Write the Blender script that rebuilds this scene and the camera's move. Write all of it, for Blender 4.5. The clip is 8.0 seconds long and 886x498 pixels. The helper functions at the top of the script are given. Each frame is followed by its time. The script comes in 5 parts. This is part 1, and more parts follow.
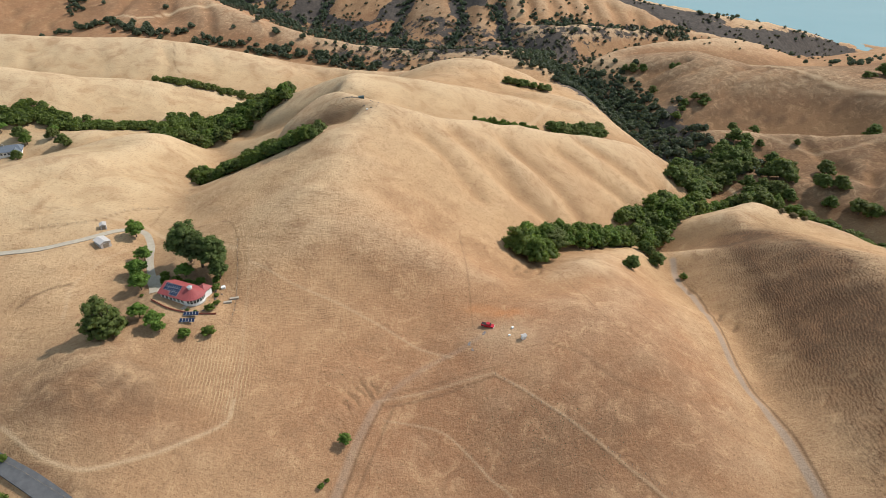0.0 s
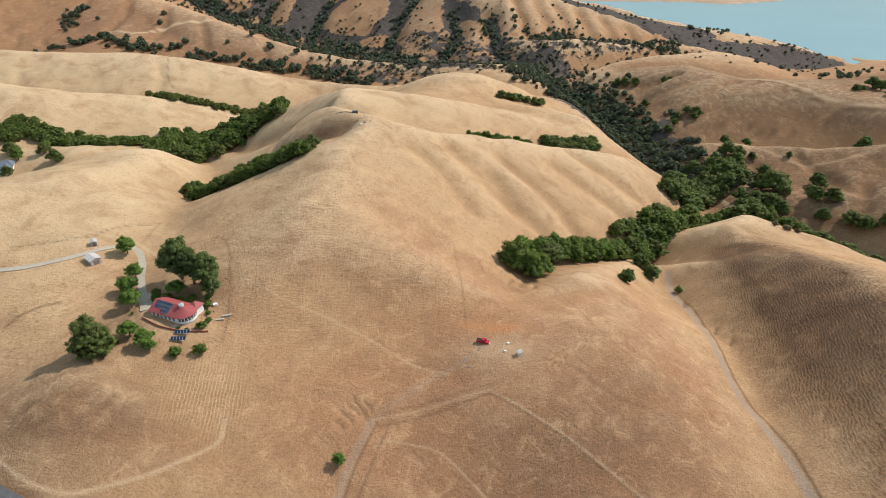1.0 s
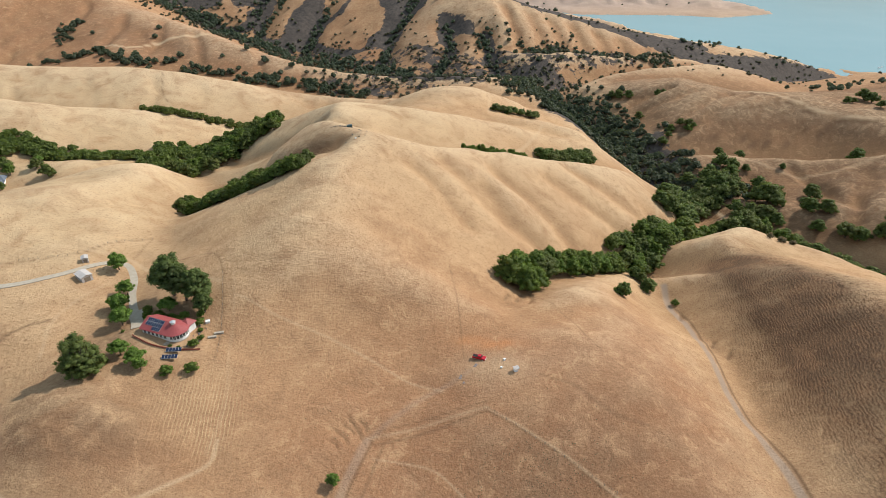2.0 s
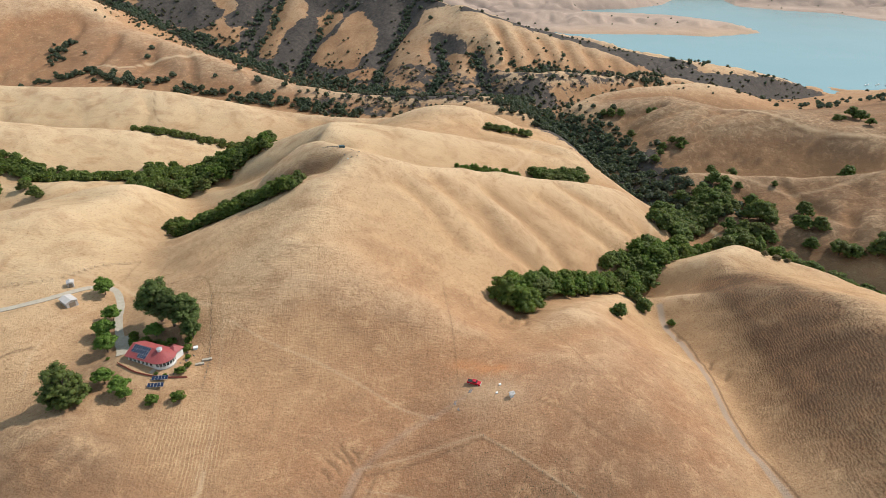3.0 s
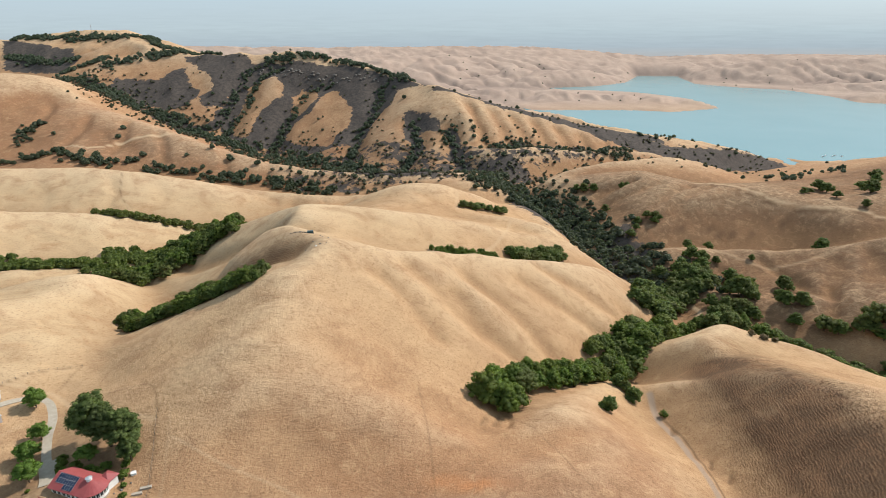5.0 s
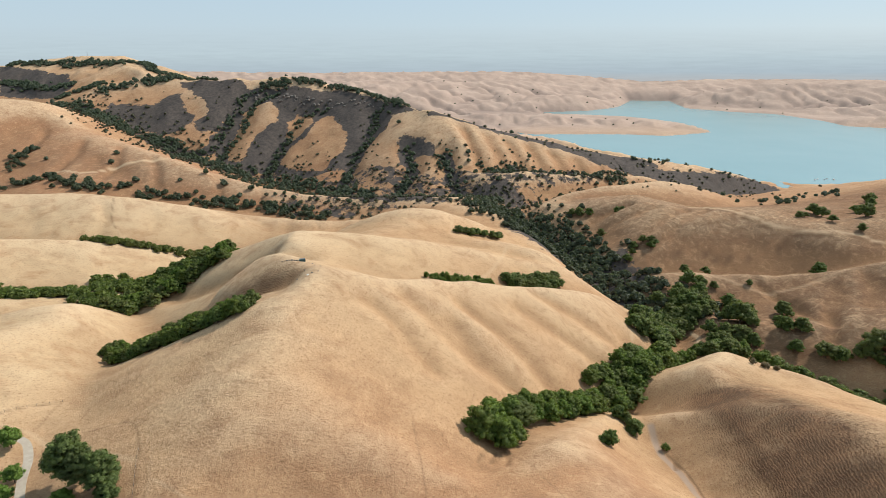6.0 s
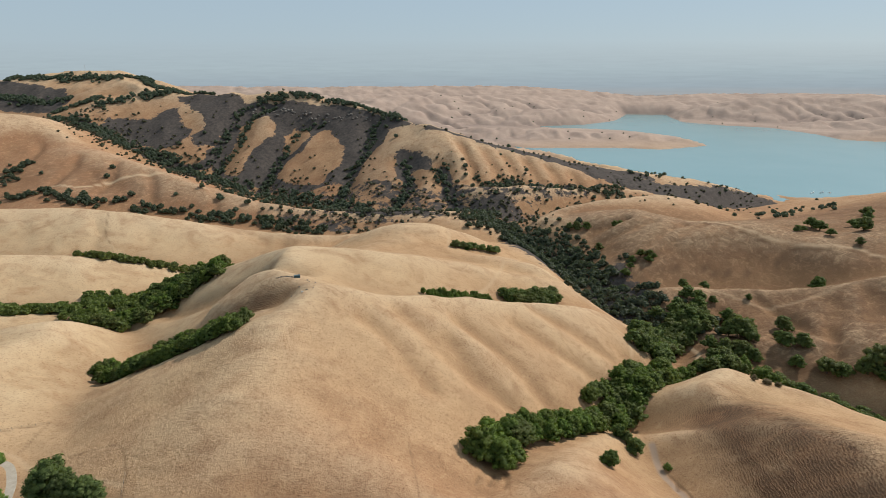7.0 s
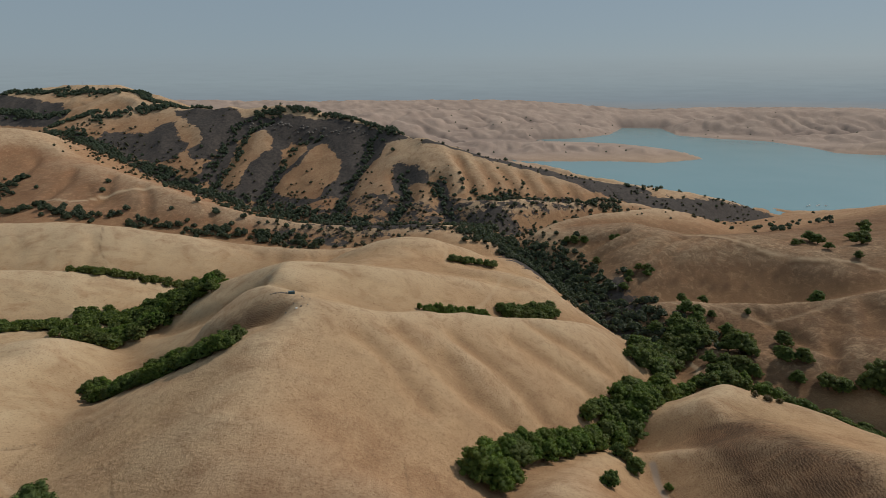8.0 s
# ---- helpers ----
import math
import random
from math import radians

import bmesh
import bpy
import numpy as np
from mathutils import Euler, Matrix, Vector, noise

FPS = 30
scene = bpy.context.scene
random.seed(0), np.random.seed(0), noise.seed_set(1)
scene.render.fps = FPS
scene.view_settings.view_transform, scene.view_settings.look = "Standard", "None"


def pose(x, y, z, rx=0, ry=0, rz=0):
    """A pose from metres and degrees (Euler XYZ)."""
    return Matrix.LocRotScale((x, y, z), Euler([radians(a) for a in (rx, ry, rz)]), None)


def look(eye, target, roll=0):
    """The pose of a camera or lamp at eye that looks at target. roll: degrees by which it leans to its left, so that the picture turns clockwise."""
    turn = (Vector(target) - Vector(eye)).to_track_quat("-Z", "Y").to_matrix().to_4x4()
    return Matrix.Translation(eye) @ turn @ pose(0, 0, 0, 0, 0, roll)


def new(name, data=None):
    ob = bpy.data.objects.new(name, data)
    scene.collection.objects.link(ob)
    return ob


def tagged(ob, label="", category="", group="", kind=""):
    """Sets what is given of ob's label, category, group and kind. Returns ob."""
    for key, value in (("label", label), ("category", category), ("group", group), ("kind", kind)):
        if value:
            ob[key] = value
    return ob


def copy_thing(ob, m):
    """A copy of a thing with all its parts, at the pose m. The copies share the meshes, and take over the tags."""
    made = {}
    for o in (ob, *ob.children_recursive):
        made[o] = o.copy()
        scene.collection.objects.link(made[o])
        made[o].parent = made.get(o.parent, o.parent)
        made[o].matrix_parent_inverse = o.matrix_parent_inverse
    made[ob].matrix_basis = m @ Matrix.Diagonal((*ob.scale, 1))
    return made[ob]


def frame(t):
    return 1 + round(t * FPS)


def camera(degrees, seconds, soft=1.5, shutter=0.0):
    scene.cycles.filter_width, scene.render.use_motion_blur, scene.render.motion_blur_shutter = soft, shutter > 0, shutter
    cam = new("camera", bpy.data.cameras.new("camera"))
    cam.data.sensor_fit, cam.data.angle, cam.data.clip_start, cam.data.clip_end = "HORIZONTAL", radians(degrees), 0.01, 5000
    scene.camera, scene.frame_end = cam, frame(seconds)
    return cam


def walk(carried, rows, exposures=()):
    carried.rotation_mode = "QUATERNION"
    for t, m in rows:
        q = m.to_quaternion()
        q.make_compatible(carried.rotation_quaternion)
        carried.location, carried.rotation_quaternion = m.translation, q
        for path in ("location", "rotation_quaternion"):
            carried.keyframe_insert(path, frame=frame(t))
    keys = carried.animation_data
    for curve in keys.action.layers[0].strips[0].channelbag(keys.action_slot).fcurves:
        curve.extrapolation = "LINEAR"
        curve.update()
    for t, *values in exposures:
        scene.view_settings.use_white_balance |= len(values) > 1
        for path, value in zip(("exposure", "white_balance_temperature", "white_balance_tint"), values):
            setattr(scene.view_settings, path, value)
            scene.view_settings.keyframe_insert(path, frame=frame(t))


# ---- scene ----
# ---------------------------------------------------------------- camera and its walk
cam = camera(75.33, 8.0, soft=0.7)
PATH = [
    (0, pose(0.00, -0.00, 147.28, 57.620, 0, 0.000)),
    (0.5, pose(0.06, 0.98, 147.17, 58.282, 0, -0.313)),
    (1, pose(0.12, 1.94, 147.38, 58.873, 0, -0.613)),
    (1.5, pose(0.16, 3.05, 147.59, 59.456, 0, -0.904)),
    (3, pose(0.56, 8.45, 147.93, 61.705, 0, -1.838)),
    (3.5, pose(0.64, 12.70, 148.21, 63.160, 0, -2.517)),
    (4, pose(1.23, 18.26, 148.70, 65.076, 0, -3.254)),
    (4.5, pose(2.01, 24.11, 149.08, 66.979, 0, -3.900)),
    (6, pose(3.38, 36.03, 149.88, 70.886, 0, -4.878)),
    (6.5, pose(3.74, 38.38, 149.98, 71.553, 0, -5.017)),
    (7, pose(4.05, 40.46, 149.96, 72.200, 0, -5.155)),
    (7.5, pose(4.28, 42.60, 149.96, 72.849, 0, -5.312)),
    (8, pose(4.87, 44.37, 150.19, 73.490, 0, -5.435)),
]
EXPOSURES = [(0, -0.10), (3.0, -0.06), (6.0, -0.03), (6.5, -0.11), (7.0, -0.38), (7.5, -0.70), (8.0, -1.08)]       # the film fades at its end
walk(cam, PATH, EXPOSURES)

# ---------------------------------------------------------------- world, sun and exposure
SUN_ELEV, SUN_FROM = radians(42), (0.86, 0.51)          # height of the sun, the side it stands on
sun_len = math.hypot(*SUN_FROM)
sun_dir = Vector((SUN_FROM[0] / sun_len * math.cos(SUN_ELEV), SUN_FROM[1] / sun_len * math.cos(SUN_ELEV), math.sin(SUN_ELEV)))
world = bpy.data.worlds.new("sky")
scene.world = world
world.use_nodes = True
wn = world.node_tree.nodes
sky = wn.new("ShaderNodeTexSky")
sky.sky_type = 'NISHITA'
sky.sun_disc = False
sky.sun_elevation = SUN_ELEV
sky.sun_rotation = math.atan2(SUN_FROM[0], SUN_FROM[1])
sky.altitude = 200
sky.air_density, sky.dust_density, sky.ozone_density = 1.0, 0.6, 3.0
wn["Background"].inputs["Strength"].default_value = 0.138
veil = wn.new("ShaderNodeMix")                            # thin high haze over the whole sky
veil.data_type = 'RGBA'
veil.inputs[0].default_value = 0.84
veil.inputs[7].default_value = (3.75, 4.75, 5.55, 1)
world.node_tree.links.new(sky.outputs[0], veil.inputs[6])
world.node_tree.links.new(veil.outputs[2], wn["Background"].inputs["Color"])
sun = new("sun", bpy.data.lights.new("sun", 'SUN'))
sun.data.energy, sun.data.angle, sun.data.color = 5.0, radians(0.8), (1.0, 0.94, 0.86)
sun.matrix_basis = look((0, 0, 400), Vector((0, 0, 400)) - sun_dir)


# ---------------------------------------------------------------- materials
def material(name, rough=0.9, spec=0.2):
    m = bpy.data.materials.new(name)
    m.use_nodes = True
    b = m.node_tree.nodes["Principled BSDF"]
    b.inputs["Roughness"].default_value = rough
    b.inputs["Specular IOR Level"].default_value = spec
    return m, m.node_tree.nodes, m.node_tree.links, b


def noise_node(n, l, vector, scale, detail=4.0, rough=0.55, dist=0.0):
    t = n.new("ShaderNodeTexNoise")
    t.inputs["Scale"].default_value, t.inputs["Detail"].default_value = scale, detail
    t.inputs["Roughness"].default_value, t.inputs["Distortion"].default_value = rough, dist
    l.new(vector, t.inputs["Vector"])
    return t.outputs["Fac"]


def ramp(n, l, fac, a, b, lo=0.0, hi=1.0):
    r = n.new("ShaderNodeMapRange")
    r.inputs["From Min"].default_value, r.inputs["From Max"].default_value = a, b
    r.inputs["To Min"].default_value, r.inputs["To Max"].default_value = lo, hi
    l.new(fac, r.inputs["Value"])
    return r.outputs["Result"]


def mixed(n, l, fac, a, b, blend='MIX'):
    m = n.new("ShaderNodeMix")
    m.data_type, m.blend_type = 'RGBA', blend
    for sock, v in ((m.inputs[0], fac), (m.inputs[6], a), (m.inputs[7], b)):
        if isinstance(v, (int, float)):
            sock.default_value = v
        elif isinstance(v, tuple):
            sock.default_value = (*v, 1)
        else:
            l.new(v, sock)
    return m.outputs[2]


def calc(n, l, op, a, b):
    m = n.new("ShaderNodeMath")
    m.operation = op
    for sock, v in zip(m.inputs, (a, b)):
        if isinstance(v, (int, float)):
            sock.default_value = v
        else:
            l.new(v, sock)
    return m.outputs[0]


def bumped(n, l, b, height, strength, distance):
    k = n.new("ShaderNodeBump")
    k.inputs["Strength"].default_value, k.inputs["Distance"].default_value = strength, distance
    l.new(height, k.inputs["Height"])
    l.new(k.outputs[0], b.inputs["Normal"])


def attribute(n, name):
    a = n.new("ShaderNodeAttribute")
    a.attribute_name = name
    return a.outputs["Fac"]


def grass_material():
    m, n, l, b = material("dry_grass", 0.95, 0.06)
    pos = n.new("ShaderNodeNewGeometry").outputs["Position"]
    big = noise_node(n, l, pos, 0.011, 4, 0.55, 0.6)
    mid = noise_node(n, l, pos, 0.05, 6, 0.65, 0.6)
    patch = noise_node(n, l, pos, 0.15, 6, 0.7, 0.8)
    small = noise_node(n, l, pos, 0.45, 5, 0.7)
    fine = noise_node(n, l, pos, 2.2, 3, 0.7)
    grit = noise_node(n, l, pos, 0.9, 6, 0.8)
    gold, brown, steps, crest_light, hollow_shade = (attribute(n, k) for k in ("gold", "brown", "steps", "crest_light", "hollow_shade"))
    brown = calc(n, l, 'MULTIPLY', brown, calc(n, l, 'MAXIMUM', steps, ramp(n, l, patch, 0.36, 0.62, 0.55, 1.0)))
    col = mixed(n, l, ramp(n, l, big, 0.35, 0.65), (0.465, 0.276, 0.142), (0.545, 0.352, 0.186))
    col = mixed(n, l, gold, col, mixed(n, l, ramp(n, l, mid, 0.3, 0.7), (0.565, 0.412, 0.240), (0.470, 0.322, 0.178)))
    col = mixed(n, l, calc(n, l, 'MULTIPLY', attribute(n, "red"), ramp(n, l, mid, 0.25, 0.6, 0.5, 1.0)), col, mixed(n, l, ramp(n, l, patch, 0.35, 0.65), (0.365, 0.176, 0.088), (0.275, 0.122, 0.062)))
    # brown grass, also used to darken slopes that turn from the sun
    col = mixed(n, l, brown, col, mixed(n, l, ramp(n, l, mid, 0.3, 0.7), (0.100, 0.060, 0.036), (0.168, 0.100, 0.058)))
    # crests painted lighter and hollows darker: relief light and shade put into grass colour
    col = mixed(n, l, calc(n, l, 'MULTIPLY', hollow_shade, ramp(n, l, mid, 0.3, 0.7, 0.75, 0.4)), col, (0.27, 0.150, 0.072))
    crest_tint = calc(n, l, 'MULTIPLY', crest_light, calc(n, l, 'MULTIPLY', ramp(n, l, brown, 0, 1, 1.0, 0.12), ramp(n, l, patch, 0.3, 0.65, 0.8, 0.45)))
    col = mixed(n, l, crest_tint, col, (0.640, 0.485, 0.305))
    # blotches of darker and of bleached grass
    col = mixed(n, l, ramp(n, l, mid, 0.50, 0.66, 0, 0.45), col, (0.315, 0.170, 0.085))
    rank = ramp(n, l, gold, 0, 1, 1.0, 0.3)
    col = mixed(n, l, calc(n, l, 'MULTIPLY', rank, ramp(n, l, patch, 0.52, 0.66, 0, 0.5)), col, (0.285, 0.160, 0.085))
    bleach = ramp(n, l, brown, 0, 1, 1.0, 0.2)
    col = mixed(n, l, calc(n, l, 'MULTIPLY', bleach, ramp(n, l, patch, 0.46, 0.33, 0, 0.4)), col, (0.59, 0.39, 0.21))
    # sparse tufts and trodden specks
    col = mixed(n, l, ramp(n, l, grit, 0.53, 0.66, 0, 0.8), col, (0.20, 0.105, 0.052))
    col = mixed(n, l, calc(n, l, 'MULTIPLY', bleach, ramp(n, l, grit, 0.46, 0.32, 0, 0.4)), col, (0.62, 0.42, 0.23))
    col = mixed(n, l, calc(n, l, 'MULTIPLY', bleach, ramp(n, l, fine, 0.45, 0.78, 0.0, 0.35)), col, (0.58, 0.41, 0.24))
    # narrow level paths that the cattle tread round the slopes
    z = n.new("ShaderNodeSeparateXYZ")
    l.new(pos, z.inputs[0])
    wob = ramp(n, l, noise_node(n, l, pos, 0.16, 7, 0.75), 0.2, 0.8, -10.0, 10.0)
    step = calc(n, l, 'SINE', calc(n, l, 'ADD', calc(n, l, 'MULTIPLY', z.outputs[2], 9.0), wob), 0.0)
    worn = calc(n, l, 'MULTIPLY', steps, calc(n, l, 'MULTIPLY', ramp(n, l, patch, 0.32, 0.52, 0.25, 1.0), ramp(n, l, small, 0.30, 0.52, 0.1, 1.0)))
    # dark band on the low side of each step, pale on the high
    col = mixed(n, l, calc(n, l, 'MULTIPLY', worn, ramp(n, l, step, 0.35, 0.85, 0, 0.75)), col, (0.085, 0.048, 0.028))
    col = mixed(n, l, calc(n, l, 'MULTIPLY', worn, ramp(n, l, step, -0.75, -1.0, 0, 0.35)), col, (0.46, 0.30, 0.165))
    # swaths left by the mower
    rows = calc(n, l, 'ADD', calc(n, l, 'ADD', z.outputs[0], calc(n, l, 'MULTIPLY', z.outputs[1], 0.10)), ramp(n, l, noise_node(n, l, pos, 0.12, 3), 0.2, 0.8, -0.6, 0.6))
    swath = calc(n, l, 'MULTIPLY', attribute(n, "mown"), ramp(n, l, calc(n, l, 'SINE', calc(n, l, 'MULTIPLY', rows, 5.4), 0.0), 0.1, 1.0, 0, 1.0))
    col = mixed(n, l, calc(n, l, 'MULTIPLY', swath, ramp(n, l, small, 0.35, 0.6, 0.05, 0.6)), col, (0.64, 0.46, 0.25))
    col = mixed(n, l, calc(n, l, 'MULTIPLY', attribute(n, "rust"), ramp(n, l, patch, 0.35, 0.6, 0.2, 0.9)), col, (0.50, 0.225, 0.095))
    # scrub and burnt brush, its dark tone raised to look hazy
    edge = calc(n, l, 'ADD', attribute(n, "scrub"), ramp(n, l, noise_node(n, l, pos, 0.055, 6, 0.7), 0.3, 0.7, -0.3, 0.3))
    brush = mixed(n, l, ramp(n, l, noise_node(n, l, pos, 0.16, 4, 0.7), 0.4, 0.65), (0.070, 0.060, 0.053), (0.118, 0.098, 0.080))
    col = mixed(n, l, ramp(n, l, edge, 0.42, 0.50), col, brush)
    # bare earth of tracks
    dirt = calc(n, l, 'MULTIPLY', attribute(n, "dirt"), ramp(n, l, small, 0.3, 0.6, 0.6, 1.0))
    col = mixed(n, l, dirt, col, mixed(n, l, fine, (0.50, 0.35, 0.205), (0.62, 0.455, 0.28)))
    col = mixed(n, l, attribute(n, "grey"), col, mixed(n, l, grit, (0.28, 0.205, 0.145), (0.41, 0.31, 0.225)))
    # darker lines and spots: trails, track edges, rills, small patches
    col = mixed(n, l, attribute(n, "dark"), col, mixed(n, l, fine, (0.13, 0.075, 0.042), (0.20, 0.120, 0.068)))
    # paler, greyer grass tone beyond the water, with distance haze put into it
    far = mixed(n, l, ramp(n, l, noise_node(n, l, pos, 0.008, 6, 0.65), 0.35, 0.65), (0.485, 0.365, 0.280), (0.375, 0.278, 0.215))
    # hollows of the far hills darkened too, shade painted into their colour
    far = mixed(n, l, calc(n, l, 'MULTIPLY', hollow_shade, 0.8), far, (0.25, 0.19, 0.155))
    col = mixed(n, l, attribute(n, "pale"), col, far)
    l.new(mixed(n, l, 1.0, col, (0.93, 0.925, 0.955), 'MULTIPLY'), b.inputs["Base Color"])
    relief = calc(n, l, 'ADD', calc(n, l, 'MULTIPLY', step, calc(n, l, 'ADD', ramp(n, l, mid, 0.4, 0.65, 0.0, 0.06), calc(n, l, 'MULTIPLY', worn, -0.30))), calc(n, l, 'MULTIPLY', fine, 0.22))
    relief = calc(n, l, 'ADD', relief, calc(n, l, 'ADD', calc(n, l, 'MULTIPLY', small, 0.6), calc(n, l, 'MULTIPLY', grit, 0.7)))
    relief = calc(n, l, 'ADD', relief, calc(n, l, 'ADD', calc(n, l, 'MULTIPLY', patch, 0.7), calc(n, l, 'MULTIPLY', mid, 1.4)))
    bumped(n, l, b, relief, 0.9, 0.55)
    return m


def leaf_material(name, dark, light, dry=(0.16, 0.13, 0.05)):
    m, n, l, b = material(name, 0.6, 0.25)
    geo = n.new("ShaderNodeNewGeometry")
    info = n.new("ShaderNodeObjectInfo")
    col = mixed(n, l, geo.outputs["Random Per Island"], dark, light)
    col = mixed(n, l, ramp(n, l, info.outputs["Random"], 0.0, 1.0, 0.0, 0.45), col, dry)
    col = mixed(n, l, ramp(n, l, noise_node(n, l, geo.outputs["Position"], 0.5, 2), 0.35, 0.7, 0.0, 0.4), col, dark)
    l.new(col, b.inputs["Base Color"])
    glow = n.new("ShaderNodeBsdfTranslucent")             # light that passes through thin leaves
    l.new(mixed(n, l, 1.0, col, (1.35, 1.45, 0.9), 'MULTIPLY'), glow.inputs["Color"])
    mix = n.new("ShaderNodeMixShader")
    mix.inputs[0].default_value = 0.38
    l.new(b.outputs[0], mix.inputs[1])
    l.new(glow.outputs[0], mix.inputs[2])
    l.new(mix.outputs[0], n["Material Output"].inputs["Surface"])
    return m


def plain_material(name, a, c, scale=2.0, rough=0.8, spec=0.3, relief=0.02, metal=0.0):
    m, n, l, b = material(name, rough, spec)
    pos = n.new("ShaderNodeTexCoord").outputs["Object"]
    f = noise_node(n, l, pos, scale, 5, 0.65)
    g = noise_node(n, l, pos, scale * 9, 3, 0.6)
    col = mixed(n, l, ramp(n, l, f, 0.3, 0.7), a, c)
    col = mixed(n, l, ramp(n, l, g, 0.5, 0.8, 0, 0.35), col, tuple(0.6 * v for v in a))
    l.new(col, b.inputs["Base Color"])
    b.inputs["Metallic"].default_value = metal
    if relief:
        bumped(n, l, b, g, 0.5, relief)
    return m


GRASS = grass_material()
OAK_LEAF = leaf_material("oak_leaf", (0.060, 0.098, 0.024), (0.185, 0.245, 0.056))
BAY_LEAF = leaf_material("bay_leaf", (0.052, 0.098, 0.015), (0.195, 0.280, 0.046), (0.17, 0.16, 0.04))
BRIGHT_LEAF = leaf_material("garden_leaf", (0.080, 0.150, 0.026), (0.225, 0.350, 0.064), (0.16, 0.21, 0.045))
CONIFER_LEAF = leaf_material("tall_oak_leaf", (0.068, 0.102, 0.030), (0.215, 0.280, 0.080), (0.07, 0.07, 0.03))
# greyer, bluer oak green: haze of distance mixed into the leaf colour
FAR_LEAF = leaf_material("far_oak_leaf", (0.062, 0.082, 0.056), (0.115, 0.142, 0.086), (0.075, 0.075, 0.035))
SCRUB_LEAF = leaf_material("scrub_leaf", (0.068, 0.070, 0.044), (0.140, 0.128, 0.078), (0.15, 0.11, 0.06))
DRY_LEAF = leaf_material("dry_leaf", (0.16, 0.12, 0.065), (0.25, 0.19, 0.10), (0.22, 0.17, 0.09))
BARK = plain_material("bark", (0.10, 0.075, 0.055), (0.17, 0.13, 0.10), 3.0, 0.95, 0.1, 0.05)
GRAVEL = plain_material("gravel", (0.34, 0.295, 0.235), (0.44, 0.385, 0.31), 0.7, 0.95, 0.1, 0.03)
ASPHALT = plain_material("asphalt", (0.085, 0.085, 0.09), (0.12, 0.12, 0.125), 0.5, 0.9, 0.2, 0.01)


# ---------------------------------------------------------------- the lie of the land
RIDGES, VALLEYS, GULLIES = [], [], []


def ridge(width, left, right, nodes, ribs=None):
    """A rounded crest along nodes (x, y, z), falling away at a slope on either side; ribs: depth and spacing of the runnels down its flanks."""
    RIDGES.append((width, left, right, spline(nodes), ribs))


def valley(width, left, right, nodes):
    VALLEYS.append((width, left, right, spline(nodes), None))


def gully(depth, width, nodes):
    GULLIES.append((depth, width, spline([(x, y, 0) for x, y in nodes])))


def spline(nodes, parts=5):
    k = np.asarray(nodes, float)
    p = np.vstack([2 * k[0] - k[1], k, 2 * k[-1] - k[-2]])
    out = []
    for i in range(len(k) - 1):
        a, b, c, d = p[i:i + 4]
        for t in np.arange(parts) / parts:
            out.append(.5 * (2 * b + (c - a) * t + (2 * a - 5 * b + 4 * c - d) * t * t + (3 * b - a - 3 * c + d) * t ** 3))
    out.append(k[-1])
    return np.array(out)


def along(line, x, y):
    """Square of the distance to a line, the line's height near there, the side (-1 to 1) and the way along it."""
    best = np.full(x.shape, 1e18)
    z, side, total, run, gone = np.zeros_like(x), np.zeros_like(x), np.zeros_like(x), np.zeros_like(x), 0.0
    for a, b in zip(line[:-1], line[1:]):
        dx, dy = b[0] - a[0], b[1] - a[1]
        length = math.hypot(dx, dy) + 1e-6
        t = np.clip(((x - a[0]) * dx + (y - a[1]) * dy) / length ** 2, 0, 1)
        ex, ey = x - a[0] - t * dx, y - a[1] - t * dy
        d2 = ex * ex + ey * ey
        np.minimum(best, d2, out=best)
        q = (1e6 * length) / (d2 + 60.0) ** 3
        total += q
        z += q * (a[2] + t * (b[2] - a[2]))
        side += q * (dx * ey - dy * ex) / length / np.sqrt(d2 + 1)
        run += q * (gone + t * length)
        gone += length
    return best, z / total, side / total, run / total


def profile(feature, x, y):
    width, left, right, line, ribs = feature
    d2, z, side, run = along(line, x, y)
    slope = .5 * (left + right) + .5 * (left - right) * side
    drop = slope * (np.sqrt(d2 + width * width) - width)
    if ribs:
        deep, gap = ribs
        k = d2 < (6 * width + 3 * gap) ** 2
        d, px, py = np.sqrt(d2[k]) + 1e-6, x[k], y[k]
        way = run[k] + gap * (.35 * waves(px, py, gap * 3.1, 17) + .16 * waves(px, py, gap * 1.1, 18)) + .22 * d * np.sign(side[k])
        cut = np.exp(-np.sin(math.pi * way / gap) ** 2 / .22) * np.clip((6 * width + 3 * gap - d) / (2 * width + gap), 0, 1)
        drop[k] += deep * cut * (d / (d + 1.6 * width)) * np.clip(d / width, 0, 1) * np.clip(.65 + .6 * waves(px, py, gap * 4.3, 19), .1, 1.2)
    return z, drop


def waves(x, y, size, seed):
    """Smooth rolling unevenness made of a few crossing waves, between about -1 and 1."""
    r = np.random.RandomState(seed)
    s = np.zeros_like(x)
    for _ in range(7):
        a, ph, f = r.uniform(0, math.pi), r.uniform(0, 6.28), r.uniform(0.6, 1.7) * 2 * math.pi / size
        s += np.sin((x * math.cos(a) + y * math.sin(a)) * f + ph + 1.3 * np.sin((y * math.cos(a) - x * math.sin(a)) * f * .6 + ph * 2))
    return s / 3.5


SOFT = 2.2


def close_to(line, x, y, reach):
    (x0, y0), (x1, y1) = line[:, :2].min(0) - reach, line[:, :2].max(0) + reach
    return (x > x0) & (x < x1) & (y > y0) & (y < y1)


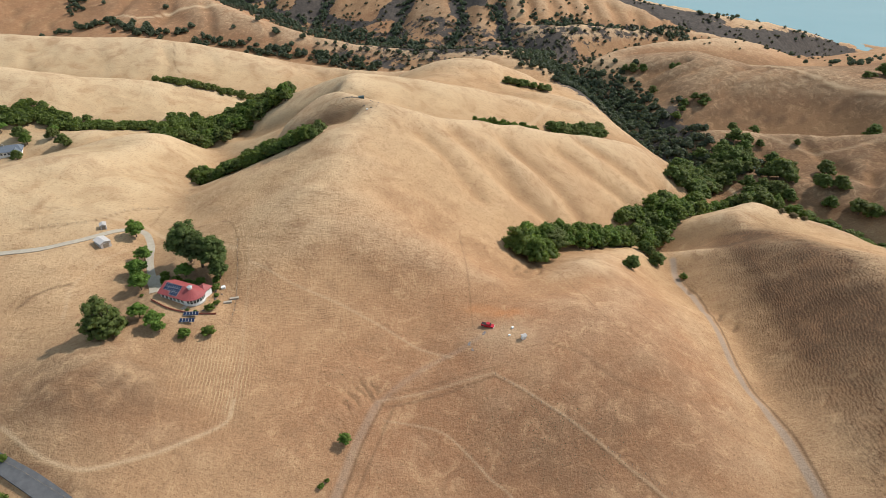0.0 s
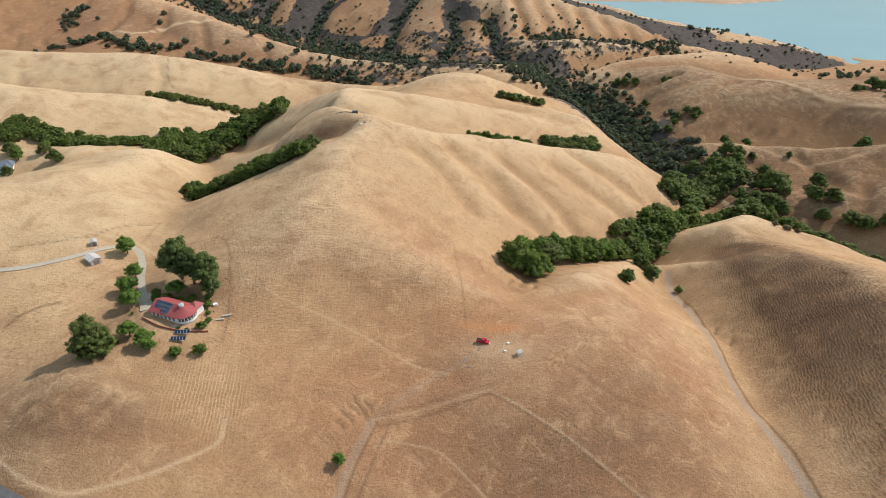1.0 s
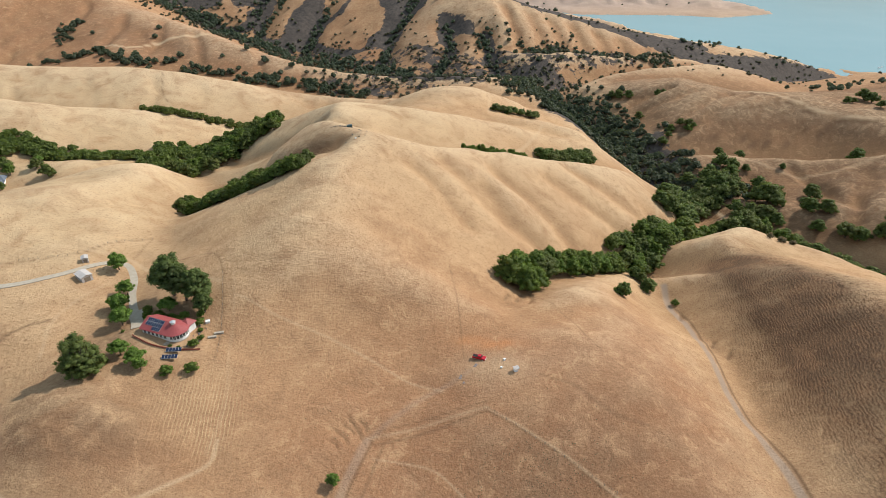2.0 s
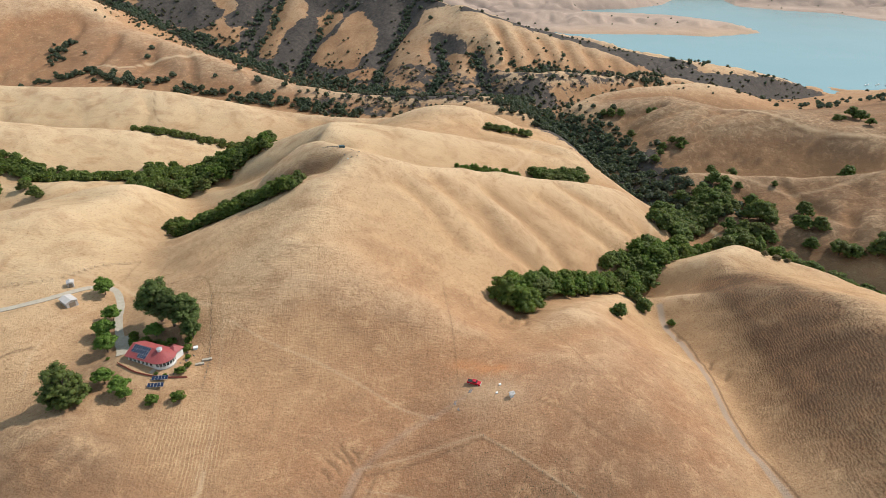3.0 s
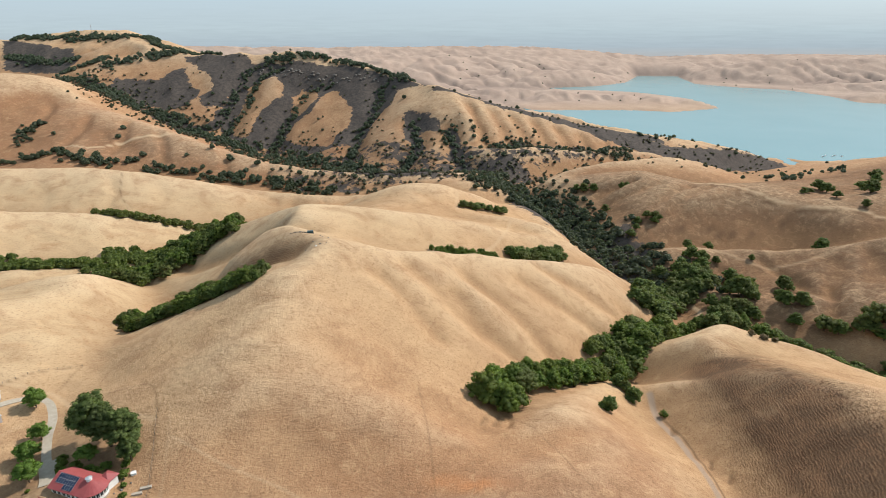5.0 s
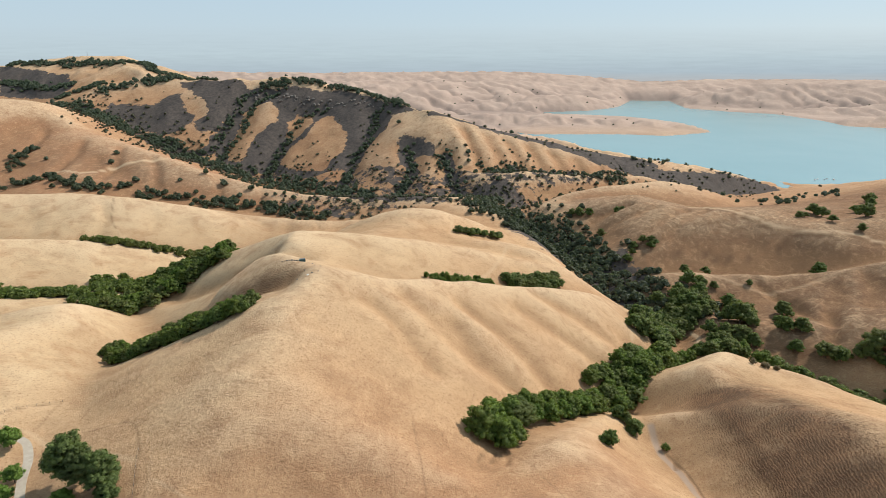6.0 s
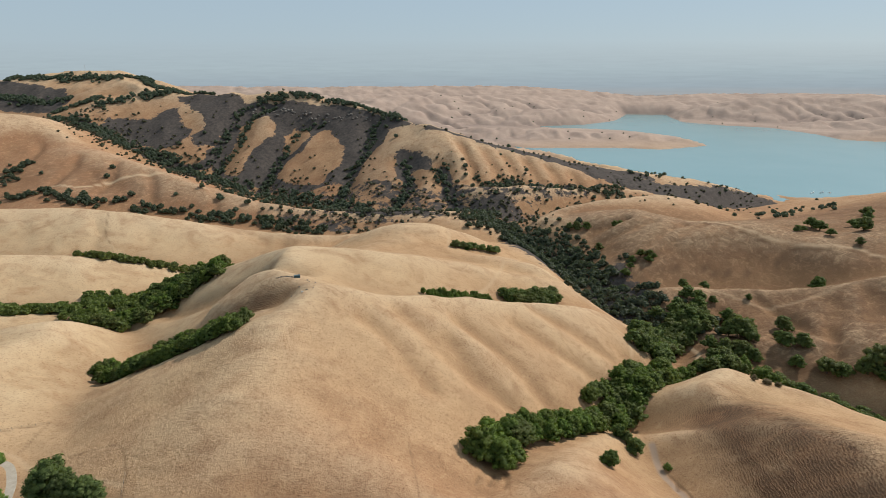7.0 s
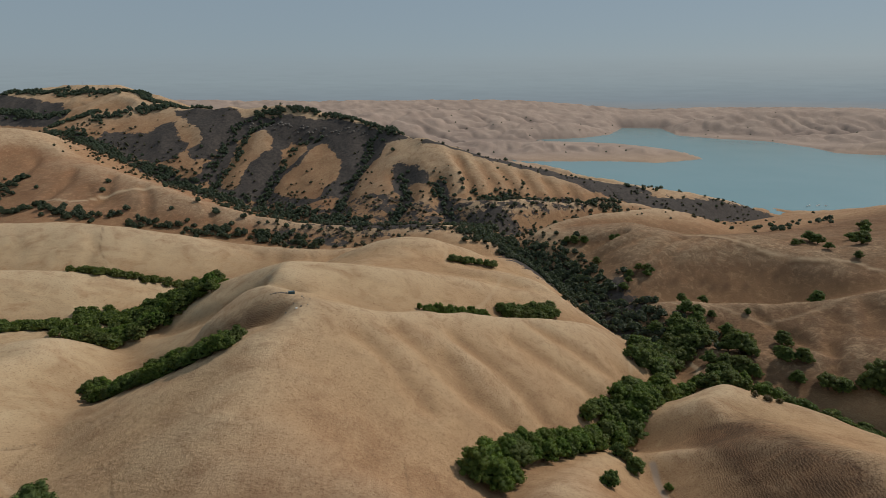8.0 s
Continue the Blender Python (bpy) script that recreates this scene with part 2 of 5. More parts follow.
SHORE = [(463, 2592), (556, 2333), (633, 2118), (686, 1903), (793, 1788), (793, 1739), (822, 1620), (866, 1543), (899, 1459), (930, 1409), (972, 1412), (958, 1368), (964, 1343),
         (1001, 1371), (1004, 1437), (1057, 1372), (1244, 1363), (2328, 1297), (4015, 2289), (2460, 2363), (2168, 2427), (2044, 2497), (2082, 2690), (2063, 2891), (2049, 3032),
         (1873, 3167), (1733, 3377), (1870, 3886), (1621, 3954), (1350, 3481), (1107, 3296), (828, 3225), (809, 3152), (1030, 3062), (1188, 2993), (1297, 2829), (1358, 2661),
         (1340, 2367), (1093, 2271), (931, 2334), (701, 2353), (472, 2373)]                    # the water's edge
WATER = -175.0


def outline_distance(x, y, nodes):
    """How far a place lies outside a closed outline; less than nothing inside it."""
    best, inside = np.full(x.shape, 1e18), np.zeros(x.shape, bool)
    for (ax, ay), (bx, by) in zip(nodes, nodes[1:] + nodes[:1]):
        dx, dy = bx - ax, by - ay
        t = np.clip(((x - ax) * dx + (y - ay) * dy) / (dx * dx + dy * dy), 0, 1)
        np.minimum(best, (x - ax - t * dx) ** 2 + (y - ay - t * dy) ** 2, out=best)
        if dy:
            inside ^= ((ay > y) != (by > y)) & (x < ax + (y - ay) * dx / dy)
    return np.where(inside, -1, 1) * np.sqrt(best)


def land(x, y):
    """Height of the ground, for arrays of x and y."""
    x, y = np.asarray(x, float), np.asarray(y, float)
    shape = x.shape
    x, y = x.ravel(), y.ravel()
    h = [np.full(x.shape, -196.0)]
    for f in RIDGES:
        k = close_to(f[3], x, y, max(620, 240 / min(f[1], f[2])))
        if k.any():
            v = np.full(x.shape, -999.0)
            c, drop = profile(f, x[k], y[k])
            v[k] = c - drop
            h.append(v)
    h = np.stack(h)
    top = h.max(0)
    z = top + SOFT * np.log(np.exp((h - top) / SOFT).sum(0))
    h = [z]
    for f in VALLEYS:
        k = close_to(f[3], x, y, 420)
        if k.any():
            v = np.full(x.shape, 999.0)
            c, rise = profile(f, x[k], y[k])
            v[k] = c + rise
            h.append(v)
    h = np.stack(h)
    low = h.min(0)
    z = low - SOFT * np.log(np.exp(-(h - low) / SOFT).sum(0))
    for depth, width, line in GULLIES:
        k = close_to(line, x, y, 3.2 * width)
        if k.any():
            d2 = along(line, x[k], y[k])[0]
            z[k] -= depth * np.exp(-d2 / (width * width))
    dist = np.hypot(x, y)
    z += waves(x, y, 26, 3) * 0.25 + waves(x, y, 48, 4) * 0.5 * np.clip((dist - 150) / 300, .2, 1) + waves(x, y, 75, 5) * 0.7 * np.clip(dist / 400, .4, 1)
    z += np.clip((y - 900) / 900, 0, 1) * (waves(x, y, 95, 7) * 2.2 + np.abs(waves(x, y, 230, 9)) * -9 + 4) + np.clip((y - 2000) / 600, 0, 1) * (np.clip((3900 - y) / 400, .25, 1) * (waves(x, y, 700, 11) * 9 - 16 * (1 - np.abs(waves(x, y, 520, 13))) ** 3 + 5))
    k = (x > 400) & (y > 1250)
    if k.any():
        d = outline_distance(x[k], y[k], SHORE)
        d = d + 7 * waves(x[k], y[k], 90, 23) + 3 * waves(x[k], y[k], 34, 24)
        bank = WATER + np.where(d > 0, np.minimum(.16 * d, 5 + .02 * d), .2 * d)
        z[k] = np.where(d > 0, np.maximum(bank, np.minimum(z[k], WATER + .55 * d + 2)), np.minimum(bank, -176.5))
    return z.reshape(shape)


ridge(30, 0.37, 0.32, [(-58, 146, -6.0), (-62, 172, 4.0), (-68, 206, 18.5), (-60, 240, 30.1), (-55, 300, 41.6), (-49, 349, 49.2)])
ridge(26, 0.40, 0.42, [(-52, 372, 42.0), (-60, 405, 36.6), (-39, 450, 19.8), (-21, 490, 2.0), (-2, 545, -8.6), (14, 595, -9.6)], (2.2, 34))
ridge(13, 0.50, 0.50, [(-52, 350, 42.4), (-65, 354, 40.0), (-81, 362, 32.0), (-101, 372, 19.0), (-123, 382, 5.4), (-141, 390, -8.6)])
ridge(16, 0.46, 0.46, [(-60, 405, 36.4), (-72, 410, 34.4), (-94, 420, 26.7), (-116, 428, 16.4), (-139, 434, 3.4), (-163, 440, -12.7)], (1.6, 24))
ridge(14, 0.36, 0.50, [(173, 500, -45.3), (153, 505, -33.0), (129, 515, -22.4), (106, 530, -20.4), (82, 545, -20.9), (57, 560, -19.9), (3, 568, -11.3)], (3.0, 36))
ridge(20, 0.45, 0.40, [(-77, 640, -37.5), (-45, 630, -25.1), (-3, 610, -8.1), (27, 610, -5.7), (57, 625, -14.2), (96, 640, -31.6), (126, 645, -48.5)], (2.0, 40))
ridge(20, 0.46, 0.36, [(-49, 346, 42.8), (-30, 352, 35.9), (-5, 362, 22.7), (24, 378, 8.8), (59, 392, 1.2), (102, 405, -6.8), (129, 428, -10.4), (160, 436, -23.3), (184, 436, -37.8), (204, 430, -52.0)], (2.3, 25))
valley(8, 0.42, 0.66, [(9, 388, 6.9), (41, 406, -6.2), (77, 426, -18.6), (117, 446, -30.5), (160, 462, -41.0), (206, 474, -65.1)])
ridge(29, 0.35, 0.31, [(-24, 153, -8.4), (21, 165, -0.5), (55, 180, 1.0), (77, 203, -4.7), (95, 245, -15.9), (112, 275, -26.5)])
ridge(30, 0.45, 0.30, [(-290, 140, 22.0), (-250, 215, 23.5), (-226, 262, 22.0), (-197, 290, 19.5), (-168, 316, 14.4)])
ridge(34, 0.35, 0.31, [(-228, 255, 21.0), (-188, 228, 18.1), (-147, 182, 10.8), (-125, 140, 1.5)])
ridge(45, 0.35, 0.35, [(250, 90, 3.9), (217, 160, 3.8), (197, 233, -5.7), (205, 298, -30.8), (214, 346, -50.2)])
ridge(40, 0.35, 0.35, [(320, 180, -14.4), (290, 259, -35.4), (292, 319, -50.7)])
ridge(16, 0.35, 0.40, [(-121, 144, 13.9), (-115, 164, 10.4), (-103, 185, 9.9), (-103, 204, 10.8)])
ridge(34, 0.33, 0.36, [(700, 635, -7.2), (561, 599, -22.7), (459, 610, -32.7), (358, 652, -33.4), (311, 744, -32.0), (242, 782, -48.6)], (2.0, 21))
ridge(40, 0.31, 0.30, [(404, 650, -28.0), (530, 681, -37.5), (660, 711, -39.1), (856, 792, -22.7)])
ridge(13, 0.38, 0.62, [(640, 455, 6.0), (529, 478, -12.4), (467, 494, -26.8), (426, 508, -39.0), (406, 516, -47.7), (390, 524, -53.5), (376, 529, -54.9), (335, 537, -54.8), (303, 543, -53.7), (264, 548, -47.2), (235, 550, -50.0)], (1.4, 17))
ridge(9, 0.40, 0.42, [(392, 690, -34.0), (362, 655, -36.0), (330, 625, -43.5), (300, 606, -54.5), (272, 592, -66.0)])
ridge(25, 0.35, 0.35, [(560, 330, -9.3), (439, 382, -33.8), (339, 401, -54.3)], (2.0, 18))
ridge(24, 0.30, 0.32, [(440, 498, -42.0), (410, 455, -47.0), (381, 421, -51.3), (345, 380, -56.3)], (1.6, 16))
ridge(22, 0.35, 0.35, [(62, 346, 0.1), (110, 375, -22.2), (165, 398, -45.9)])
ridge(17, 0.55, 0.35, [(-519, 440, 30.0), (-415, 480, 21.8), (-346, 490, 13.1), (-316, 505, 5.1), (-276, 520, -3.0), (-242, 530, -9.3), (-218, 540, -15.5), (-199, 550, -26.0), (-182, 556, -34.8)])
ridge(24, 0.45, 0.31, [(-760, 715, 0.0), (-636, 730, -4.3), (-521, 735, -9.2), (-462, 740, -13.0), (-369, 745, -14.8), (-325, 748, -18.5), (-261, 750, -31.1), (-208, 748, -46.4), (-154, 745, -66.1)], (2.5, 70))
ridge(20, 0.45, 0.34, [(-320, 795, -47.0), (-294, 800, -42.7), (-250, 800, -39.8), (-221, 800, -42.8), (-184, 795, -50.1), (-118, 790, -68.3)])
ridge(45, 0.30, 0.31, [(-1003, 1115, 73.0), (-671, 1198, 59.6), (-556, 1110, 16.4), (-407, 1022, -4.6), (-299, 947, -16.2), (-150, 890, -29.7), (0, 830, -40.5), (90, 780, -47.7)], (6.0, 58))
ridge(40, 0.30, 0.30, [(-560, 1090, 4.6), (-480, 960, -15.1), (-430, 890, -26.1)])
ridge(59, 0.40, 0.38, [(-1292, 1898, 87.4), (-862, 1842, 130.8), (-678, 1704, 118.0), (-513, 1502, 84.0), (-257, 1428, 98.0), (-118, 1280, 82.0), (17, 1183, 55.0), (172, 1161, 11.5), (417, 1175, -48.3), (714, 1247, -100.9), (920, 1348, -167.3)], (9.0, 62))
ridge(40, 0.34, 0.34, [(-80, 1010, -6.3), (100, 900, -25.5), (230, 905, -31.2), (291, 901, -34.1), (389, 934, -40.7)])
valley(6, 0.55, 0.62, [(540, 512, -32.0), (497, 522, -42.0), (453, 536, -56.0), (422, 548, -69.0), (401, 560, -75.0), (356, 568, -76.0), (322, 574, -75.0), (269, 580, -76.0), (225, 590, -82.0)])
valley(6, 0.55, 0.66, [(112, 100, -21.1), (124, 140, -22.8), (138, 210, -33.3), (136, 270, -45.9), (144, 331, -46.9), (201, 391, -61.4), (236, 446, -82.0)])
valley(11, 0.53, 0.55, [(250, 451, -65.6), (298, 394, -72.5), (346, 331, -76.4), (429, 270, -59.2)])
valley(11, 0.95, 0.55, [(236, 455, -79.0), (204, 530, -75.0), (203, 600, -80.0), (203, 664, -85.3), (176, 839, -73.5), (383, 962, -77.5), (638, 1092, -120.6), (926, 1293, -185.4)])
valley(7, 0.60, 0.52, [(39, 224, -8.6), (61, 261, -21.1), (115, 306, -43.3), (144, 324, -61.3)])
valley(9, 0.46, 0.60, [(-331, 399, 1.2), (-256, 422, -7.7), (-190, 436, -28.0), (-203, 492, -29.5), (-145, 583, -50.3), (-86, 703, -71.4), (52, 755, -49.4)])
valley(8, 0.80, 0.44, [(-61, 307, 35.2), (-90, 299, 24.4), (-126, 305, 5.6), (-149, 326, -9.0), (-152, 355, -14.0), (-162, 392, -19.0), (-176, 412, -24.0)])
valley(15, 0.40, 0.45, [(-560, 859, -21.5), (-400, 842, -40.7), (-239, 825, -59.0), (-98, 800, -69.7), (65, 755, -50.4)])
valley(20, 0.45, 0.43, [(-899, 1394, 63.2), (-607, 1347, 7.5), (-444, 1221, -39.1), (-248, 1117, -83.7), (-89, 957, -82.1), (122, 868, -61.4), (190, 840, -63.9)])
ridge(18, 0.55, 0.30, [(-232, 258, 22.5), (-224, 285, 18.0), (-226, 310, 12.6), (-223, 335, 8.4), (-210, 352, 8.5), (-185, 360, 9.3), (-171, 374, 4.5)])
ridge(12, 0.50, 0.35, [(-350, 404, -12.0), (-307, 410, -11.0), (-278, 407, -8.5), (-255, 415, -10.5), (-238, 424, -15.0)])
ridge(40, 0.20, 0.20, [(-345, 374, -17.5), (-300, 374, -17.5)])
valley(8, 0.50, 0.45, [(-126, 243, 10.5), (-140, 268, 6.5), (-147, 298, -0.5), (-149, 324, -9.0)])
ridge(7, 0.30, 0.30, [(-112, 177, 10.2), (-104, 173.5, 9.6), (-94, 174, 8.8)])
# across the reservoir
ridge(26, .26, .22, [(360, 2760, -136), (640, 2740, -140), (900, 2660, -142), (1080, 2600, -146), (1200, 2540, -152), (1290, 2440, -166), (1340, 2370, -180)], (15, 95))
ridge(60, .26, .26, [(420, 3560, -96), (900, 3460, -100), (1150, 3560, -118), (1330, 3660, -150)], (26, 140))
ridge(90, .24, .22, [(-1200, 3550, -20), (-300, 3600, -22), (420, 3820, -40), (860, 4020, -50), (1200, 4150, -90), (1480, 4180, -150)], (34, 200))
ridge(60, .18, .18, [(-1800, 4300, 10), (-300, 4300, 0), (300, 4420, 0), (900, 4450, -6), (1500, 4480, -40), (1850, 4500, -75)], (14, 260))
ridge(45, .24, .24, [(1800, 3560, -158), (1960, 3640, -112), (2160, 3640, -70), (2500, 3600, -52), (2900, 3500, -50), (3600, 3300, -50)], (26, 125))
ridge(45, .22, .24, [(2080, 2900, -172), (2200, 2930, -150), (2420, 2960, -128), (2900, 2860, -112), (3700, 2700, -100)], (16, 110))
ridge(36, .22, .24, [(2060, 2540, -170), (2180, 2560, -152), (2400, 2540, -140), (2900, 2500, -130), (3700, 2450, -120)], (13, 100))
ridge(150, .14, .14, [(1950, 4420, -80), (2600, 4350, -62), (3600, 4200, -62)])
# low ground of the near shore
ridge(20, .30, .30, [(600, 2240, -166), (650, 1990, -160), (720, 1750, -160), (820, 1610, -161), (900, 1460, -161), (940, 1350, -166)])
ridge(30, .28, .28, [(960, 1280, -160), (1070, 1310, -160), (1200, 1290, -156), (1600, 1180, -140)])
# ribs and gullies
for nodes in ([(358, 686), (325, 664), (293, 642), (269, 631)], [(326, 697), (300, 692), (279, 690), (253, 690)], [(301, 726), (276, 720), (253, 716)], 
              [(361, 441), (350, 422), (337, 404)], [(344, 515), (350, 476), (347, 440)]):
    gully(4.0, 6, nodes)
gully(7, 11, [(-58, 325), (-82, 330), (-110, 342), (-146, 368)])
gully(7, 12, [(-58, 380), (-88, 398), (-118, 413), (-152, 426)])
gully(9, 20, [(176, 388), (212, 394), (250, 392), (292, 374), (335, 342)])
gully(3.2, 7, [(34, 326), (47, 307), (64, 294)])
gully(3.6, 8, [(44, 349), (68, 335), (88, 312)])
gully(3.2, 8, [(84, 376), (112, 363), (138, 352)])
gully(2.4, 7, [(8, 331), (27, 316), (43, 303)])
gully(2.6, 7, [(100, 402), (130, 392), (152, 382)])
gully(2.2, 6, [(-10, 312), (6, 298), (20, 282)])
for x0, y0, x1, y1 in ((350, 470, 318, 440), (395, 480, 350, 430), (300, 500, 280, 465), (470, 480, 430, 430), (430, 490, 395, 440),
                       (-450, 1040, -420, 900), (-380, 980, -340, 880), (-520, 1060, -500, 930), (-270, 930, -250, 870), (-600, 1100, -590, 980), (-200, 900, -190, 850)):
    gully(3.6, 9, [(x0, y0), ((x0 + x1) / 2 + 5, (y0 + y1) / 2), (x1, y1)])
for nodes in ([(378, 677), (337, 650), (300, 626), (268, 622)], [(300, 725), (276, 722), (250, 735), (229, 756)]):
    gully(4.0, 7, nodes)
RILLS = ((-34, 145, -29.2, 139.6), (-31.2, 147, -27.5, 144), (-30.1, 150, -25, 142), (-26, 149, -23.5, 145), (-35, 140.5, -32.5, 138))
for x0, y0, x1, y1 in RILLS:
    gully(0.35, 0.9, [(x0, y0), ((x0 + x1) / 2 + .8, (y0 + y1) / 2), (x1, y1)])
for x0, y0, x1, y1 in ((43, 236, 40, 228), (47, 234, 45, 226), (36, 232, 33, 226), (139, 262, 136, 255), (141, 228, 137, 222), (143, 216, 139, 211)):
    gully(0.9, 1.6, [(x0, y0), ((x0 + x1) / 2 + .6, (y0 + y1) / 2), (x1, y1)])
FAR_GULLIES = [
    [(-266, 1427), (-305, 1391), (-315, 1322), (-330, 1267), (-345, 1215)],
    [(-150, 1345), (-194, 1340), (-209, 1296), (-225, 1245), (-237, 1195), (-245, 1150)],
    [(-34, 1290), (-39, 1191), (-67, 1141), (-82, 1061), (-95, 1020)],
    [(29, 1090), (36, 1013), (8, 952), (0, 900)],
    [(93, 1030), (96, 961), (112, 879)],
    [(-330, 1430), (-345, 1358), (-365, 1260), (-417, 1221)],
]
for nodes in FAR_GULLIES:
    gully(13, 24, nodes)
for x0, y0, x1, y1 in ((130, 1120, 150, 960), (175, 1110, 190, 950), (215, 1105, 225, 960), (255, 1105, 262, 970), (300, 1100, 300, 980), (345, 1090, 340, 990)):
    gully(7, 13, [(x0, y0), ((x0 + x1) / 2 + 4, (y0 + y1) / 2), (x1, y1)])


def line_mask(x, y, nodes, width, soft=1.0):
    d2 = along(spline([(a, b, 0) for a, b in nodes]), x, y)[0]
    return np.clip((width / 2 + soft - np.sqrt(d2)) / (2 * soft), 0, 1)


def blot(x, y, cx, cy, rx, ry, turn=0.0):
    c, s = math.cos(radians(turn)), math.sin(radians(turn))
    u, v = ((x - cx) * c + (y - cy) * s) / rx, ((y - cy) * c - (x - cx) * s) / ry
    return np.exp(-(u * u + v * v))


ROAD_Y, ROAD_X = [90, 112, 127, 155, 171, 190, 217, 250, 292, 340], [120, 123, 124, 124, 122, 125, 131, 136, 140, 150]      # the track along the valley floor
TRACKS = [
    (1.2, 0.75, [(-135, 119), (-121, 111), (-111, 108), (-104, 108), (-94, 112), (-85, 117), (-75, 125), (-71, 130), (-71, 137)]),
    (0.8, 0.3, [(-73, 132), (-72, 150), (-76, 170), (-79, 190), (-84, 212)]),
    (0.35, 0.8, [(-20, 134), (-8, 132), (1, 129), (8, 122), (15, 114), (21, 109), (26, 100)]),
    (1.0, 0.5, [(-80, 199), (-60, 189), (-41, 183), (-23, 175), (-9, 166), (3, 161)]),
    (0.8, 0.5, [(-23, 142), (-9, 145), (3, 148), (19, 152)]),
    (0.9, 0.6, [(18, 152), (33, 141), (49, 128), (70, 110), (88, 95)]),
    (5.0, 1.0, [(-498, 930), (-453, 918), (-428, 948), (-398, 961), (-367, 972), (-350, 985)]),
    (4.5, 0.8, [(372, 704), (385, 691), (398, 655), (418, 628), (439, 608), (458, 591), (481, 579), (492, 568), (501, 551), (530, 530)]),
    (3.2, 0.45, [(250, 545), (308, 531), (341, 503), (391, 496), (466, 513), (540, 500)]),
    (2.2, 0.7, [(112, 412), (129, 424), (150, 430), (168, 432), (178, 428), (178, 412), (175, 402)]),
    (2.6, 0.5, [(62, 622), (61, 600), (58, 580), (57, 564)]), (2.2, 0.6, [(104, 528), (99, 514), (90, 480), (76, 452), (64, 434)]),
    (3.0, 0.9, [(247, 475), (250, 453), (249, 439), (240, 425)]),
    (2.0, 0.6, [(-89, 208), (-125, 225), (-146, 238), (-175, 238)]),
    (1.0, 0.6, [(-140, 215), (-146, 200), (-148, 185), (-143, 168)]),
]
GREY_TRACKS = [
    (3.0, 0.5, [(-36, 92), (-33, 105), (-29, 123), (-25, 135), (-23, 141)]),
    (2.2, 0.3, [(-23, 141), (-14, 150), (-4, 158), (6, 164), (14, 170)]),
    (3.4, 1.0, [(140, 292), (135, 268), (136, 250), (131, 217), (125, 190), (122, 171), (124, 155), (125, 139), (124, 127), (123, 112), (120, 90)]),
]
DARK_LINES = [
    (3.0, 0.75, [(383, 686), (394, 648), (414, 622), (435, 602), (454, 585), (477, 573), (489, 562), (498, 545)]), (1.2, 0.6, [(-318, 690), (-305, 672), (-292, 640), (-280, 610)]), (1.4, 0.5, [(-345, 775), (-318, 690)]),
    (1.1, 0.8, [(138, 268), (139, 250), (134.3, 217), (128, 190), (125.2, 171), (127, 155), (128, 139), (126.6, 127), (125.6, 112)]),
    (0.7, 0.6, [(-188, 221), (-165, 231), (-153, 250), (-141, 260)]), (0.6, 0.6, [(-141, 260), (-140, 238)]), (0.7, 0.55, [(-117, 231), (-98, 228), (-89, 213)]), (1.2, 0.7, [(-164, 174), (-160, 180), (-155, 184), (-149, 187)]),
    (0.7, 0.8, [(-34.5, 92), (-31, 105), (-27, 123), (-23, 135), (-21, 141)]),
    (1.0, 0.5, [(-30, 97), (-26.5, 108), (-22.0, 123), (-18.5, 135), (-17, 140)]),
    (0.8, 0.6, [(-20, 139.5), (-9, 142.2), (3, 145.4), (19, 150.5)]),
    (0.5, 0.5, [(-20, 144.5), (-9, 147.5), (3, 150.4), (19, 154.5)]),
    (0.5, 0.8, [(18.4, 150.8), (33.2, 139.8), (49, 126.8), (70, 108.8), (88, 93.8)]), (0.35, 0.55, [(47, 239), (58, 211), (64, 185), (73, 171)]),
    (0.5, 0.5, [(8, 237), (11, 205), (12, 177)]),
    (0.8, 0.5, [(-89, 213), (-86, 200), (-83.5, 190), (-81.5, 180), (-80.5, 168)]),
    (1.6, 0.35, [(40, 165), (52, 160), (62, 150), (75, 146)]), (1.4, 0.55, [(43, 236), (41, 231), (39, 227)]), (1.2, 0.5, [(36, 232), (34, 227)]), (1.6, 0.6, [(139, 262), (136, 255)]), (1.6, 0.7, [(141, 228), (138, 223)]), (1.4, 0.6, [(143, 216), (140, 212)]),
]


